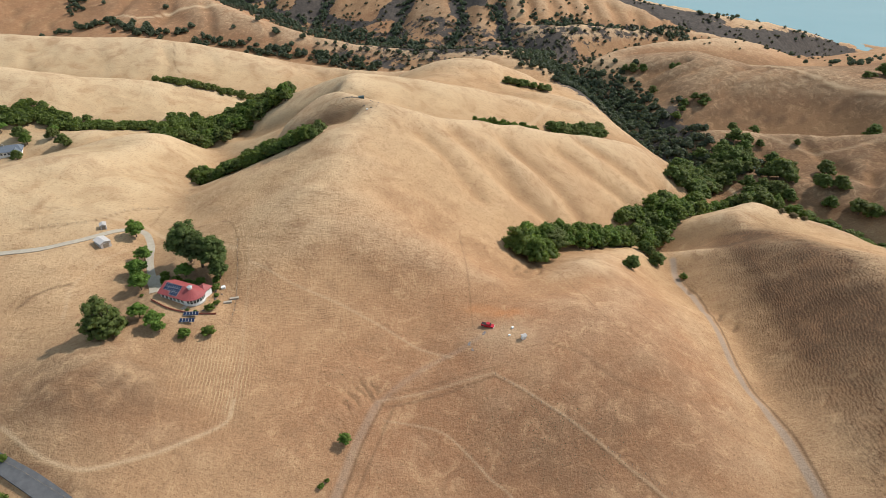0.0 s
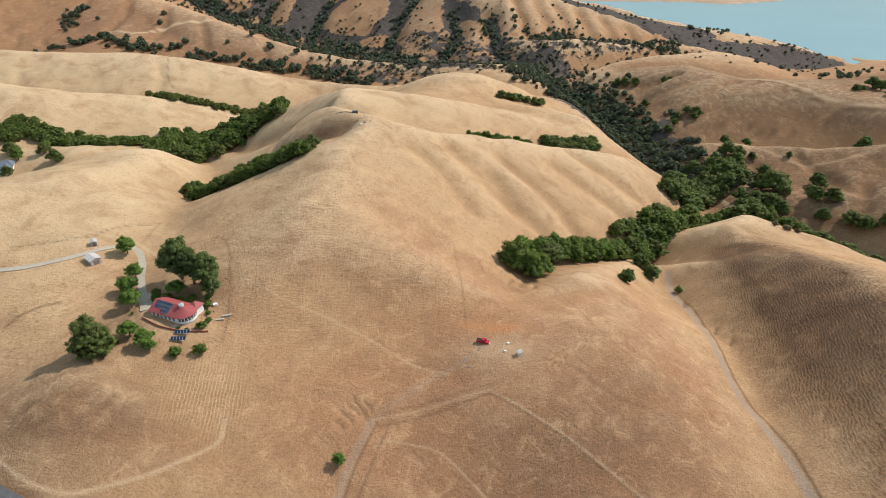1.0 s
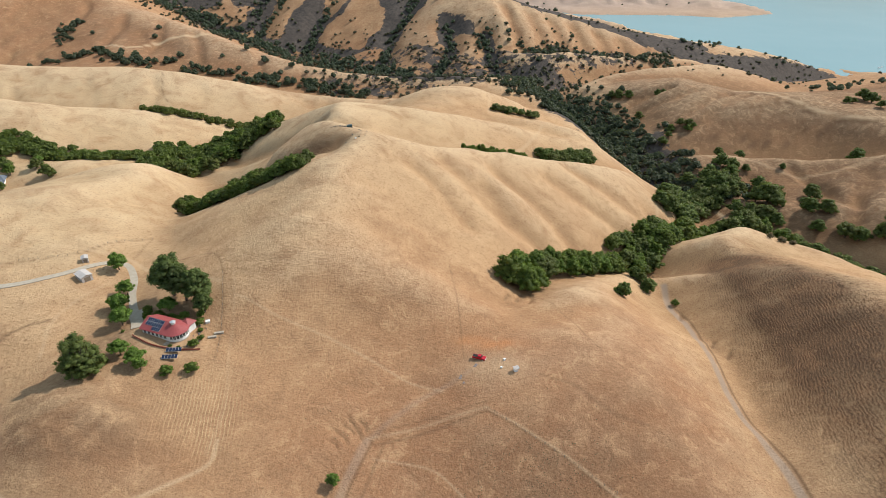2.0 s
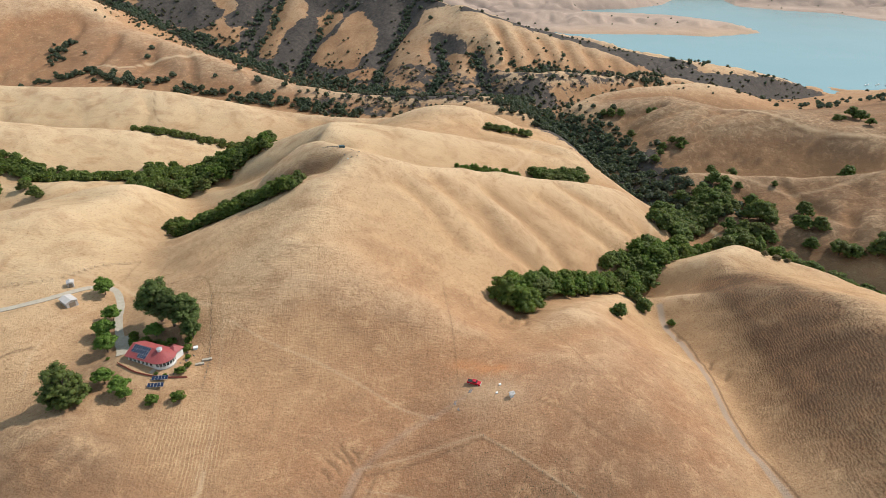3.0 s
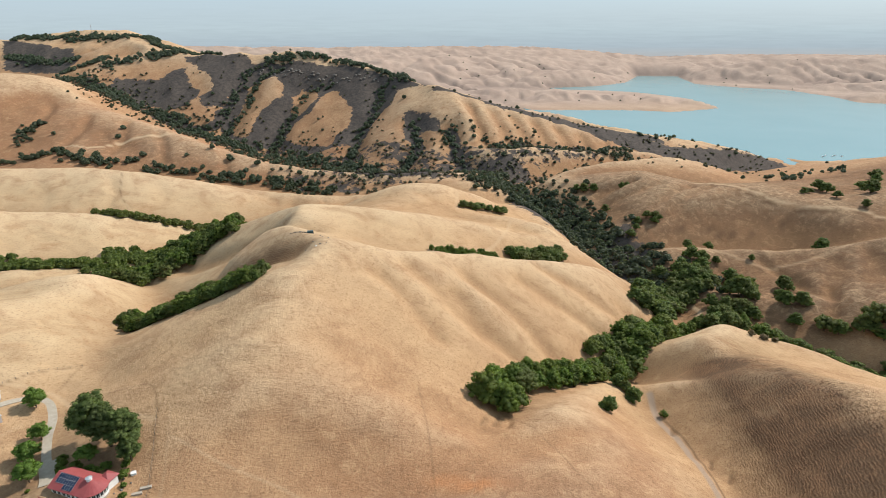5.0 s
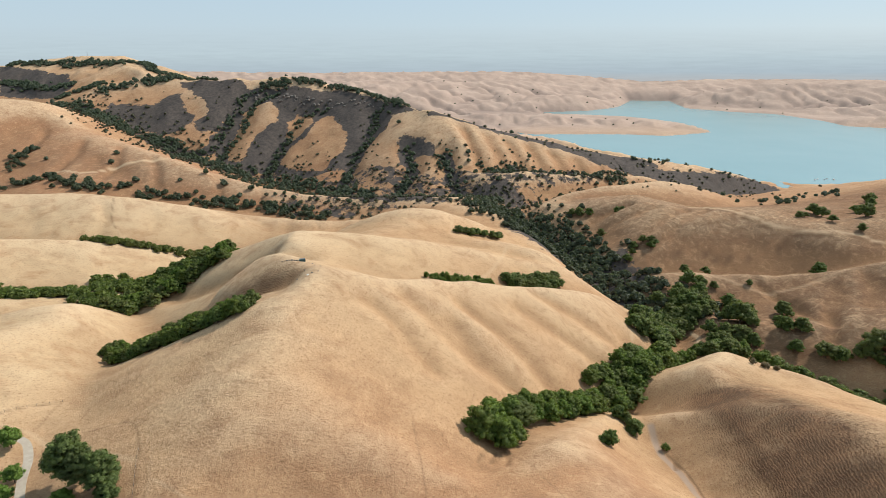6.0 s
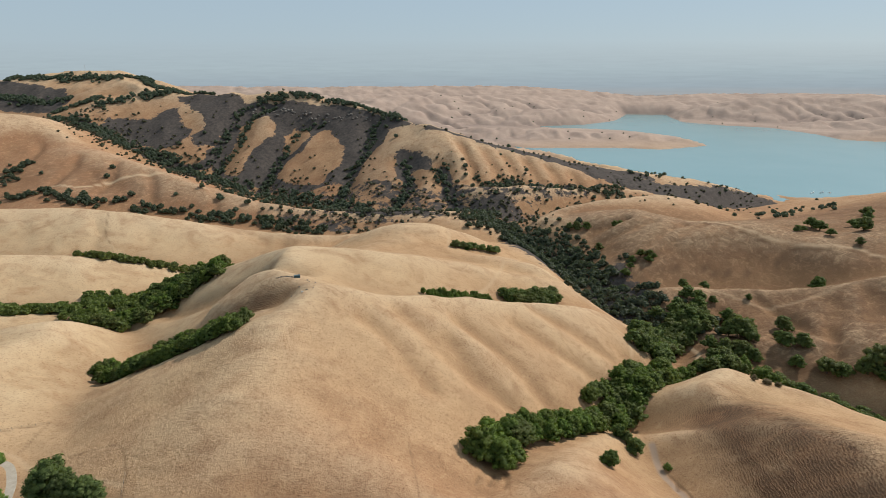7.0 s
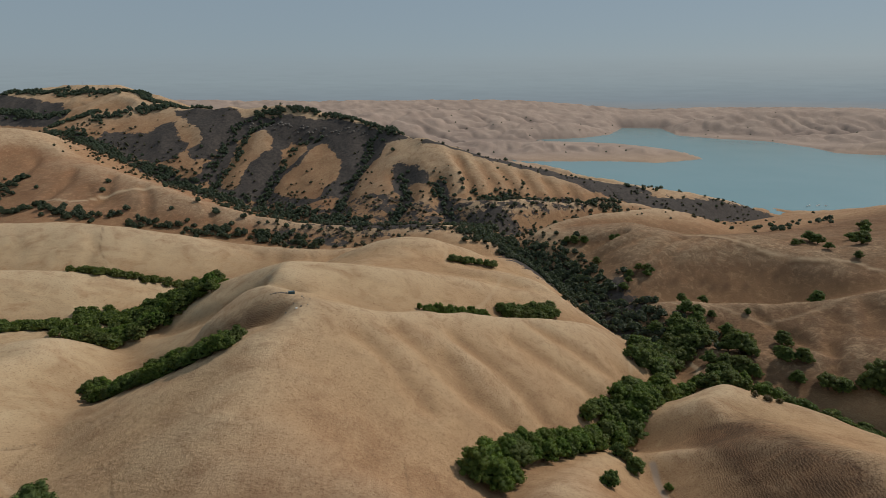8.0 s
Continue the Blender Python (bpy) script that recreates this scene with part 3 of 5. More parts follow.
def ground_masks(x, y, z):
    m = {}
    dirt = np.zeros_like(x)
    for w, a, nodes in TRACKS:
        dirt = np.maximum(dirt, a * line_mask(x, y, nodes, w, 0.4 + w * .1))
    dark = np.zeros_like(x)
    # every rill gets a dark line along its bed
    for w, a, nodes in DARK_LINES + [(.5, .6, [(x0, y0), ((x0 + x1) / 2 + .8, (y0 + y1) / 2), (x1, y1)]) for x0, y0, x1, y1 in RILLS]:
        dark = np.maximum(dark, a * line_mask(x, y, nodes, w, 0.4))
    yard = blot(x, y, -112, 198, 14, 16, 20) + blot(x, y, -104, 178, 16, 6, -20)
    m["dirt"] = np.clip(dirt + .5 * blot(x, y, 22, 172, 14, 8) + .15 * np.clip(yard, 0, 1), 0, 1)
    # dark spots strewn over the right-hand slope
    for cx, cy in ((311, 606), (340, 600), (347, 593), (362, 592), (383, 590), (418, 592), (426, 596), (287, 627), (275, 628)):
        dark = np.maximum(dark, .9 * blot(x, y, cx, cy, 7, 3, 35))
    m["dark"] = dark
    m["rust"] = np.clip(1.3 * blot(x, y, 27, 184, 8, 3.2) + 1.1 * blot(x, y, 16, 188, 6, 3), 0, 1)
    grey = np.zeros_like(x)
    for w, a, nodes in GREY_TRACKS:
        grey = np.maximum(grey, a * line_mask(x, y, nodes, w, 0.6))
    m["grey"] = grey * .9
    m["red"] = np.clip(1.1 * blot(x, y, 20, 130, 95, 55) + .42 * blot(x, y, 30, 190, 75, 55) + .2 * blot(x, y, -20, 225, 70, 60) + 1.0 * blot(x, y, 32, 180, 16, 7) + 1.2 * blot(x, y, 24, 184, 9, 3)
                       + .7 * blot(x, y, 90, 190, 25, 60) + .6 * np.clip((y - 700) / 150, 0, 1) * np.clip((1900 - y) / 400, 0, 1) + .4 * blot(x, y, -100, 125, 22, 10) + 1.2 * np.clip((-x - 60) / 80, 0, 1) * np.clip((y - 800) / 60, 0, 1) * np.clip((1150 - y) / 60, 0, 1) + .6 * np.clip((x - 230) / 40, 0, 1) * np.clip((y - 370) / 30, 0, 1) * np.clip((860 - y) / 60, 0, 1), 0, 1)
    left = np.clip((-x - 105) / 60, 0, 1) * np.clip((y - 175) / 60, 0, 1)
    m["gold"] = np.clip(left + .9 * blot(x, y, -60, 430, 130, 100) + .35 * blot(x, y, -30, 270, 60, 45) + .25 * blot(x, y, -125, 160, 40, 30) + .8 * blot(x, y, 112, 150, 18, 60) + .5 * blot(x, y, 30, 169, 9, 5) + .5 * blot(x, y, 230, 350, 80, 30), 0, 1) * np.clip((1000 - y) / 300, 0, 1)
    # flank facing away from the sun: brown grass with its shade painted in
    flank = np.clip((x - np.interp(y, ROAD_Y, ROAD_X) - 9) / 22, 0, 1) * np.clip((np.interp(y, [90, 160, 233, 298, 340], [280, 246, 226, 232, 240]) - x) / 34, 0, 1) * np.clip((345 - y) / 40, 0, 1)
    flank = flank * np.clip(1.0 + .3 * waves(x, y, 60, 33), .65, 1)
    # right-hand slopes and summit hollow: brown tone also stands for their shade
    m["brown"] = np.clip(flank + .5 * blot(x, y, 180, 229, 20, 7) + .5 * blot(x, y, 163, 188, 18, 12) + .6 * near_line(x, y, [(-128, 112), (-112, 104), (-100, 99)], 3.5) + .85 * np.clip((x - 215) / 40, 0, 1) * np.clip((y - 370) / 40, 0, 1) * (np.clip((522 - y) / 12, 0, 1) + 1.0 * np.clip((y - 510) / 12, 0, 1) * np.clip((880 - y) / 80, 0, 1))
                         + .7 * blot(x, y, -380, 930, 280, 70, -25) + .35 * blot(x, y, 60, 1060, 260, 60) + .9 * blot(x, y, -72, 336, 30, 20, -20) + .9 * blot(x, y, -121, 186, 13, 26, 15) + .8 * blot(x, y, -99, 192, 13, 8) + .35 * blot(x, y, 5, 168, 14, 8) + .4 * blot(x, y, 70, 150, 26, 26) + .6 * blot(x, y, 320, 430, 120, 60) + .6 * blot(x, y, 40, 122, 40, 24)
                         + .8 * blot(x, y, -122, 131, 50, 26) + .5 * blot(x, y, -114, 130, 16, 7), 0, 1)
    m["steps"] = np.clip(.35 * np.clip((x - 260) / 60, 0, 1) * np.clip((y - 400) / 100, 0, 1) * np.clip((900 - y) / 100, 0, 1) + 1.2 * flank + 1.0 * blot(x, y, -66, 332, 20, 16) + .3 * blot(x, y, 330, 430, 120, 80) + .35 * blot(x, y, 70, 330, 50, 40), 0, 1)
    scrub = np.zeros_like(x)
    for cx, cy, rx, ry, tn in SCRUB:
        scrub = np.maximum(scrub, blot(x, y, cx, cy, rx, ry, tn))
    for width, nodes in SCRUB_LINES + [(12, g) for g in FAR_GULLIES]:
        scrub = np.maximum(scrub, near_line(x, y, nodes, width))
    far = y > 700
    s = scrub[far]
    for share, nodes in BURNT:
        s = np.maximum(s, share * np.clip(.5 - outline_distance(x[far], y[far], nodes) / 26, 0, 1))
    for nodes in OPEN:
        s = np.minimum(s, np.clip(.5 + outline_distance(x[far], y[far], nodes) / 20, 0, 1))
    scrub[far] = s
    m["scrub"] = scrub
    m["mown"] = np.clip(1.2 * blot(x, y, -81, 148, 13, 13, -20) + .8 * blot(x, y, -73, 140, 5, 12), 0, 1)
    # with distance the grass colour takes on painted haze
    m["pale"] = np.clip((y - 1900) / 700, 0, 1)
    return m


SCRUB = [(180, 690, 45, 90, 10), (225, 560, 30, 80, -15), (-10, 850, 110, 32, -25), (-430, 1225, 150, 24, -35), (-620, 1350, 120, 24, -35), (130, 880, 90, 40, 0),
         (330, 1010, 45, 30, 0), (280, 995, 40, 30, 0), (215, 985, 40, 30, 0)]
SCRUB_LINES = [
    (32, [(-601, 1393), (-515, 1371)]), (34, [(400, 1125), (470, 1110), (540, 1110), (640, 1140), (743, 1192), (830, 1250), (900, 1300)]), (44, [(400, 1140), (470, 1120), (560, 1110), (660, 1130)]),
    (24, [(180, 1152), (260, 1150), (330, 1148), (420, 1155), (520, 1165)]), (11, [(79, 1170), (187, 1147), (296, 1135), (360, 1125)]),
]
# ground that a fire has blackened, and brushy slopes (share of cover, outline)
BURNT = [
    (1.0, [(-611, 1388), (-533, 1406), (-506, 1443), (-485, 1451), (-456, 1379), (-428, 1346), (-427, 1326), (-443, 1296), (-472, 1285), (-553, 1323)]),
    (1.0, [(-499, 1501), (-459, 1509), (-348, 1483), (-334, 1454), (-336, 1385), (-354, 1351), (-368, 1306), (-404, 1288), (-419, 1329), (-396, 1344), (-407, 1394), (-456, 1448)]),
    (1.0, [(-333, 1450), (-289, 1447), (-237, 1440), (-170, 1416), (-118, 1413), (-52, 1352), (20, 1270), (62, 1210), (0, 1240), (-11, 1187), (-43, 1177), (-57, 1098), (-99, 1097), (-140, 1090), (-183, 1105), (-238, 1175), (-277, 1155), (-336, 1205), (-376, 1271), (-350, 1358)]),
    (1.0, [(12, 1119), (28, 1122), (53, 1098), (71, 1055), (70, 1038), (51, 1047), (40, 1032), (29, 1017), (10, 1035), (14, 1079)]),
    (1.0, [(-1113, 1859), (-1006, 1779), (-829, 1658), (-774, 1567), (-787, 1505), (-970, 1601)]),
    (.45, [(-327, 1190), (-239, 1184), (-140, 1090), (-45, 1058), (25, 1024), (100, 991), (190, 960), (330, 1000), (350, 960), (181, 880), (153, 849), (78, 800), (-91, 960), (-202, 1087)]),
    (.42, [(-190, 885), (-91, 880), (4, 815), (50, 790), (3, 780), (-74, 795), (-150, 815)]),
]
OPEN = [
    [(-327, 1366), (-301, 1394), (-271, 1390), (-246, 1361), (-243, 1325), (-266, 1295), (-284, 1274), (-290, 1229), (-298, 1186), (-327, 1212), (-342, 1258), (-328, 1305)],
    [(-223, 1320), (-208, 1351), (-177, 1349), (-166, 1307), (-187, 1274), (-204, 1260), (-223, 1272)],
    [(-160, 1306), (-144, 1326), (-124, 1311), (-103, 1253), (-89, 1221), (-89, 1163), (-102, 1152), (-117, 1130), (-120, 1103), (-164, 1120), (-208, 1161), (-223, 1191), (-212, 1235), (-179, 1251)],
    [(41, 1051), (75, 1038), (88, 1013), (89, 978), (69, 964), (47, 986)],
]


def near_line(x, y, nodes, width):
    d2 = along(spline([(a, b, 0) for a, b in nodes]), x, y)[0]
    return np.exp(-d2 / (width * width))


def blurred(z, rows, cols):
    """Mean height of the ground round each place, over so many rings and spokes each way."""
    for axis, k in ((0, rows), (1, cols)):
        pad = [(0, 0), (0, 0)]
        pad[axis] = (k + 1, k)
        c = np.cumsum(np.pad(z, pad, mode="edge"), axis)
        z = (np.take(c, np.arange(2 * k + 1, c.shape[axis]), axis) - np.take(c, np.arange(0, c.shape[axis] - 2 * k - 1), axis)) / (2 * k + 1)
    return z


def build_ground():
    """One sheet of ground: rings round the place, wider apart with distance."""
    ang = np.concatenate([np.linspace(-180, -50, 28)[:-1], np.linspace(-50, 60, 700)[:-1], np.linspace(60, 180, 26)[:-1]])
    rad = np.concatenate([np.linspace(0.5, 80, 24)[:-1], np.geomspace(80, 700, 440)[:-1], np.geomspace(700, 2200, 160)[:-1], np.geomspace(2200, 6000, 130)])
    a, r = np.meshgrid(np.radians(ang), rad)
    x, y = r * np.sin(a), r * np.cos(a)
    z = land(x, y)
    na, nr = len(ang), len(rad)
    i, j = np.meshgrid(np.arange(nr - 1), np.arange(na), indexing="ij")
    jn = (j + 1) % na
    quads = np.stack([i * na + j, i * na + jn, (i + 1) * na + jn, (i + 1) * na + j], -1).reshape(-1, 4)[:, ::-1]
    me = bpy.data.meshes.new("ground")
    me.vertices.add(na * nr)
    me.vertices.foreach_set("co", np.stack([x, y, z], -1).ravel())
    me.loops.add(quads.size)
    me.loops.foreach_set("vertex_index", quads.ravel().astype(np.int32))
    me.polygons.add(len(quads))
    me.polygons.foreach_set("loop_start", np.arange(0, quads.size, 4, dtype=np.int32))
    me.polygons.foreach_set("use_smooth", np.ones(len(quads), bool))
    me.update(calc_edges=True)
    masks = ground_masks(x.ravel(), y.ravel(), z.ravel())
    # bulge of the ground, to paint crests as lit and hollows as shaded
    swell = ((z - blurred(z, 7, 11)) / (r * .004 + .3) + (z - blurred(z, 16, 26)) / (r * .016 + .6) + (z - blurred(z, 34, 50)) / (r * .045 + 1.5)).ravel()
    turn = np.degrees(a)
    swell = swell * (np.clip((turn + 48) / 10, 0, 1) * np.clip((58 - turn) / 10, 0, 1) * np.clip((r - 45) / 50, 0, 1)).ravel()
    masks["crest_light"], masks["hollow_shade"] = np.clip(swell * .5, 0, 1), np.clip(-swell * .5, 0, 1)
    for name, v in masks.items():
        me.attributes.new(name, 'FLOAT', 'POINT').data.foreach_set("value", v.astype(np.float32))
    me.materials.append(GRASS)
    return tagged(new("ground", me), "rolling hills of dry golden grass with worn tracks", "hills", kind="structure")


build_ground()


def build_lake():
    m, n, l, b = material("lake_water", 0.22, 0.5)
    pos = n.new("ShaderNodeNewGeometry").outputs["Position"]
    l.new(mixed(n, l, noise_node(n, l, pos, 0.004, 3), (0.16, 0.29, 0.30), (0.20, 0.33, 0.335)), b.inputs["Base Color"])
    bumped(n, l, b, noise_node(n, l, pos, 0.25, 3, 0.6), 0.25, 0.15)
    bm = bmesh.new()
    n1 = 40
    vs = [[bm.verts.new((520 + 4200 * i / n1, 1250 + 2760 * j / n1, -175)) for i in range(n1 + 1)] for j in range(n1 + 1)]
    for j in range(n1):
        for i in range(n1):
            bm.faces.new((vs[j][i], vs[j][i + 1], vs[j + 1][i + 1], vs[j + 1][i]))
    me = bpy.data.meshes.new("water")
    bm.to_mesh(me)
    me.materials.append(m)
    tagged(new("water", me), "calm blue-green reservoir with low water between bare shores", "lake", kind="structure")


build_lake()


def build_backdrop():
    """The plain beyond the hills, lost in haze, far behind everything."""
    m = bpy.data.materials.new("haze")
    m.use_nodes = True
    n, l = m.node_tree.nodes, m.node_tree.links
    n.remove(n["Principled BSDF"])
    # self-lit sheet, with haze painted in as a gradient of colour
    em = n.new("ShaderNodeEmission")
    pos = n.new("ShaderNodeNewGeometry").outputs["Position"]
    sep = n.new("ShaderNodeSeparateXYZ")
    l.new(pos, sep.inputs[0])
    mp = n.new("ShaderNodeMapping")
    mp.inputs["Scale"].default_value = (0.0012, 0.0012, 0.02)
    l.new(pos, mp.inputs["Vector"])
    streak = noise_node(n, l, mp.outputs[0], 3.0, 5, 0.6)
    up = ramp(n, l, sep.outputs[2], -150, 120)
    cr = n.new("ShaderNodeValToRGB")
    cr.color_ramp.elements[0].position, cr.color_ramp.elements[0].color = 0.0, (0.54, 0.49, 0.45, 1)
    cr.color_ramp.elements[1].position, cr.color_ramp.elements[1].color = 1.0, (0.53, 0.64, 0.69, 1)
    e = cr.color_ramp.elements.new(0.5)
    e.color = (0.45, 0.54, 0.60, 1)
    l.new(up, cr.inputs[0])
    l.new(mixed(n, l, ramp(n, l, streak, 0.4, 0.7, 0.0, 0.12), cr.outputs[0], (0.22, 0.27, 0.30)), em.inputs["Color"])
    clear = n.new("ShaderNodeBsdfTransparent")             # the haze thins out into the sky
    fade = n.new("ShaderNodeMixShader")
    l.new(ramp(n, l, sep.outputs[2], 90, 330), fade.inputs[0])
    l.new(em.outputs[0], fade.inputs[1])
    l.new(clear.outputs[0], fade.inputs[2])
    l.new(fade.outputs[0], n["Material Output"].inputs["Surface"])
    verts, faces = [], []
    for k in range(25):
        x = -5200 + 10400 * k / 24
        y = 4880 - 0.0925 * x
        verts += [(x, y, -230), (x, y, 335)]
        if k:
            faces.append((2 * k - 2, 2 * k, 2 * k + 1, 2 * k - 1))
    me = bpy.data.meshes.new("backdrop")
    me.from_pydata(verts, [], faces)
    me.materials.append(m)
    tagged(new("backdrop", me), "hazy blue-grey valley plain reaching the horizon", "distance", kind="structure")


build_backdrop()


# ---------------------------------------------------------------- helpers for things
def mesh_of(name, verts, faces, mat, smooth=False):
    me = bpy.data.meshes.new(name)
    me.from_pydata(verts, [], faces)
    me.materials.append(mat)
    if smooth:
        me.polygons.foreach_set("use_smooth", [True] * len(me.polygons))
    return me


def part(name, bm, mat, parent, label="", m=None):
    """Links a bmesh as one mesh object under a thing or a part."""
    if isinstance(bm, bpy.types.Mesh):
        me = bm
    else:
        bm.normal_update()
        me = bpy.data.meshes.new(name)
        bm.to_mesh(me)
        bm.free()
        me.materials.append(mat)
    ob = new(name, me)
    ob.parent = parent
    if m is not None:
        ob.matrix_basis = m
    return tagged(ob, label)


def thing(name, label, category, group="", m=None):
    ob = new(name)
    ob.empty_display_size = 0.2
    if m is not None:
        ob.matrix_basis = m
    return tagged(ob, label, category, group)


def box(bm, x0, y0, z0, x1, y1, z1, bevel=0.0):
    r = bmesh.ops.create_cube(bm, size=1.0, matrix=Matrix.Translation(((x0 + x1) / 2, (y0 + y1) / 2, (z0 + z1) / 2)) @ Matrix.Diagonal((x1 - x0, y1 - y0, z1 - z0, 1)))
    if bevel:
        es = {e for v in r["verts"] for e in v.link_edges}
        bmesh.ops.bevel(bm, geom=list(es), offset=bevel, segments=1, affect='EDGES')
    return bm


def boxed(x0, y0, z0, x1, y1, z1, bevel=0.0):
    return box(bmesh.new(), x0, y0, z0, x1, y1, z1, bevel)


def tube(bm, p, q, r0, r1, sides=7):
    p, q = Vector(p), Vector(q)
    turn = (q - p).to_track_quat('Z', 'Y').to_matrix()
    rings = []
    for c, r in ((p, r0), (q, r1)):
        rings.append([bm.verts.new(c + turn @ Vector((r * math.cos(6.2832 * k / sides), r * math.sin(6.2832 * k / sides), 0))) for k in range(sides)])
    for k in range(sides):
        bm.faces.new((rings[0][k], rings[0][(k + 1) % sides], rings[1][(k + 1) % sides], rings[1][k]))
    bm.faces.new(rings[1])
    bm.faces.new(rings[0][::-1])
    return bm


def height_at(x, y):
    return float(land(np.array([x]), np.array([y]))[0])


ICO = None


def ico():
    global ICO
    if ICO is None:
        bm = bmesh.new()
        bmesh.ops.create_icosphere(bm, subdivisions=1, radius=1.0)
        bm.verts.ensure_lookup_table()
        ICO = (np.array([v.co for v in bm.verts]), np.array([[v.index for v in f.verts] for f in bm.faces]))
        bm.free()
    return ICO


def foliage(lobes, leaves, size, seed, core=0.80):
    """Leaf clumps over lobes (x, y, z, rx, rz), round a ragged inner mass. Arrays of vertices and of faces."""
    r = np.random.RandomState(seed)
    lobes = np.asarray(lobes, float)
    iv, ifc = ico()
    V, Q, T, base = [], [], [], 0
    for x, y, z, rx, rz in lobes:
        v = iv * core * (0.88 + 0.24 * r.rand(len(iv), 1)) * (rx, rx, rz) + (x, y, z)
        V.append(v)
        T.append(ifc + base)
        base += len(v)
    area = lobes[:, 3] * (lobes[:, 3] + lobes[:, 4])
    pick = r.choice(len(lobes), leaves, p=area / area.sum())
    d = r.normal(size=(leaves, 3))
    d /= np.linalg.norm(d, axis=1)[:, None]
    d[:, 2] = np.where(d[:, 2] < -0.35, -d[:, 2], d[:, 2])
    L = lobes[pick]
    c = L[:, :3] + d * L[:, [3, 3, 4]] * r.uniform(0.80, 1.10, (leaves, 1))
    nrm = d + r.normal(size=(leaves, 3)) * 0.55
    nrm /= np.linalg.norm(nrm, axis=1)[:, None]
    u = np.cross(nrm, r.normal(size=(leaves, 3)))
    u /= np.linalg.norm(u, axis=1)[:, None]
    w = np.cross(nrm, u)
    s = size * r.uniform(0.6, 1.4, (leaves, 1))
    bend = nrm * s * 0.3
    quad = np.stack([c - u * s - bend, c - w * s * .8, c + u * s - bend, c + w * s * .8], 1).reshape(-1, 3)
    V.append(quad)
    Q = np.arange(leaves * 4).reshape(-1, 4) + base
    return np.vstack(V), [f.tolist() for f in np.vstack(T)] + Q.tolist()


def leafy(name, v, f, leaf, lobes):
    """A crown whose leaves turn their faces outward."""
    me = mesh_of(name, v.tolist(), f, leaf, True)
    c = np.asarray(lobes, float)
    d = ((v[:, None, :] - c[None, :, :3]) / c[None, :, [3, 3, 4]])
    k = (d ** 2).sum(2).argmin(1)
    n = d[np.arange(len(v)), k] + v / np.abs(v).max() * .5 + (0, 0, .15)
    n += np.random.RandomState(5).normal(size=n.shape) * .30
    n /= np.linalg.norm(n, axis=1)[:, None]
    me.normals_split_custom_set_from_vertices(n.tolist())
    return me


def lumpy(lobes, count, lo, hi, seed, flat=.8):
    """Adds many small clumps of twigs on the outside of the large lobes of a crown."""
    r = np.random.RandomState(seed)
    base = np.asarray(lobes, float)
    area = base[:, 3] ** 2
    out = []
    for _ in range(count * 12):
        x, y, z, rx, rz = base[r.choice(len(base), p=area / area.sum())]
        d = r.normal(size=3)
        d /= np.linalg.norm(d)
        if d[2] < -.25:
            continue
        q = np.array((x, y, z)) + d * (rx, rx, rz) * r.uniform(.86, 1.06)
        deep = (((q - base[:, :3]) / base[:, [3, 3, 4]]) ** 2).sum(1).min()
        if deep > .62 and all(np.linalg.norm(q - o[:3]) > 1.15 * lo for o in out):
            k = r.uniform(lo, hi)
            out.append((*q, k, k * flat))
        if len(out) >= count:
            break
    return [(x, y, z, .9 * a, .9 * b) for x, y, z, a, b in lobes] + out


def make_tree(name, label, category, lobes, trunk_h, trunk_r, leaf, leaves, size, seed, lean=0.0):
    tree = thing(name, label, category)
    r = random.Random(seed)
    bm = bmesh.new()
    top = (lean * trunk_h, 0.1 * trunk_h, trunk_h)
    tube(bm, (0, 0, -0.8), (lean * trunk_h * .5, 0, trunk_h * .5), trunk_r * 1.25, trunk_r * .9)
    tube(bm, (lean * trunk_h * .5, 0, trunk_h * .5), top, trunk_r * .9, trunk_r * .65)
    for x, y, z, rx, rz in lobes:
        k = Vector(top).lerp(Vector((x, y, z)), 0.45) + Vector((r.uniform(-.3, .3), r.uniform(-.3, .3), -.1 * trunk_h))
        tube(bm, top, k, trunk_r * .5, trunk_r * .3, 5)
        tube(bm, k, (x, y, z), trunk_r * .3, trunk_r * .1, 5)
    part("trunk", bm, BARK, tree)
    v, f = foliage(lobes, leaves, size, seed, .72)
    part("crown", leafy("crown", v, f, leaf, lobes), leaf, tree)
    return tree


def round_lobes(width, height, low, count, seed, flat=0.8):
    """Lobes of a broad crown: some round the rim, some on top."""
    r = random.Random(seed)
    out = [(0, 0, low + (height - low) * .5, width * .33, (height - low) * .45)]
    for k in range(count):
        a = 6.2832 * (k + r.uniform(-.3, .3)) / count
        d = width * r.uniform(.22, .34)
        rr = width * r.uniform(.15, .23)
        out.append((d * math.cos(a), d * math.sin(a), low + (height - low) * r.uniform(.30, .60), rr, rr * flat))
    for k in range(count // 2):
        a = r.uniform(0, 6.28)
        d = width * r.uniform(.05, .18)
        rr = width * r.uniform(.14, .20)
        out.append((d * math.cos(a), d * math.sin(a), height - rr * flat * r.uniform(.9, 1.2), rr, rr * flat))
    return out


OAKS = [make_tree("oak_tree", "dark green coast live oak with a broad rounded crown", "tree", lumpy(round_lobes(8.8, 6.6, -0.5, 8, s), 30, .75, 1.25, s), 2.2, 0.32, OAK_LEAF, 2800, 0.20, s) for s in (11, 12, 13, 14)]
BAYS = [make_tree("bay_tree", "bright green bushy bay tree in a dense grove", "tree", lumpy(round_lobes(7.8, 7.4, -0.5, 8, s, .95), 32, .7, 1.15, s, .9), 2.4, 0.28, BAY_LEAF, 2800, 0.20, s) for s in (21, 22, 23)]
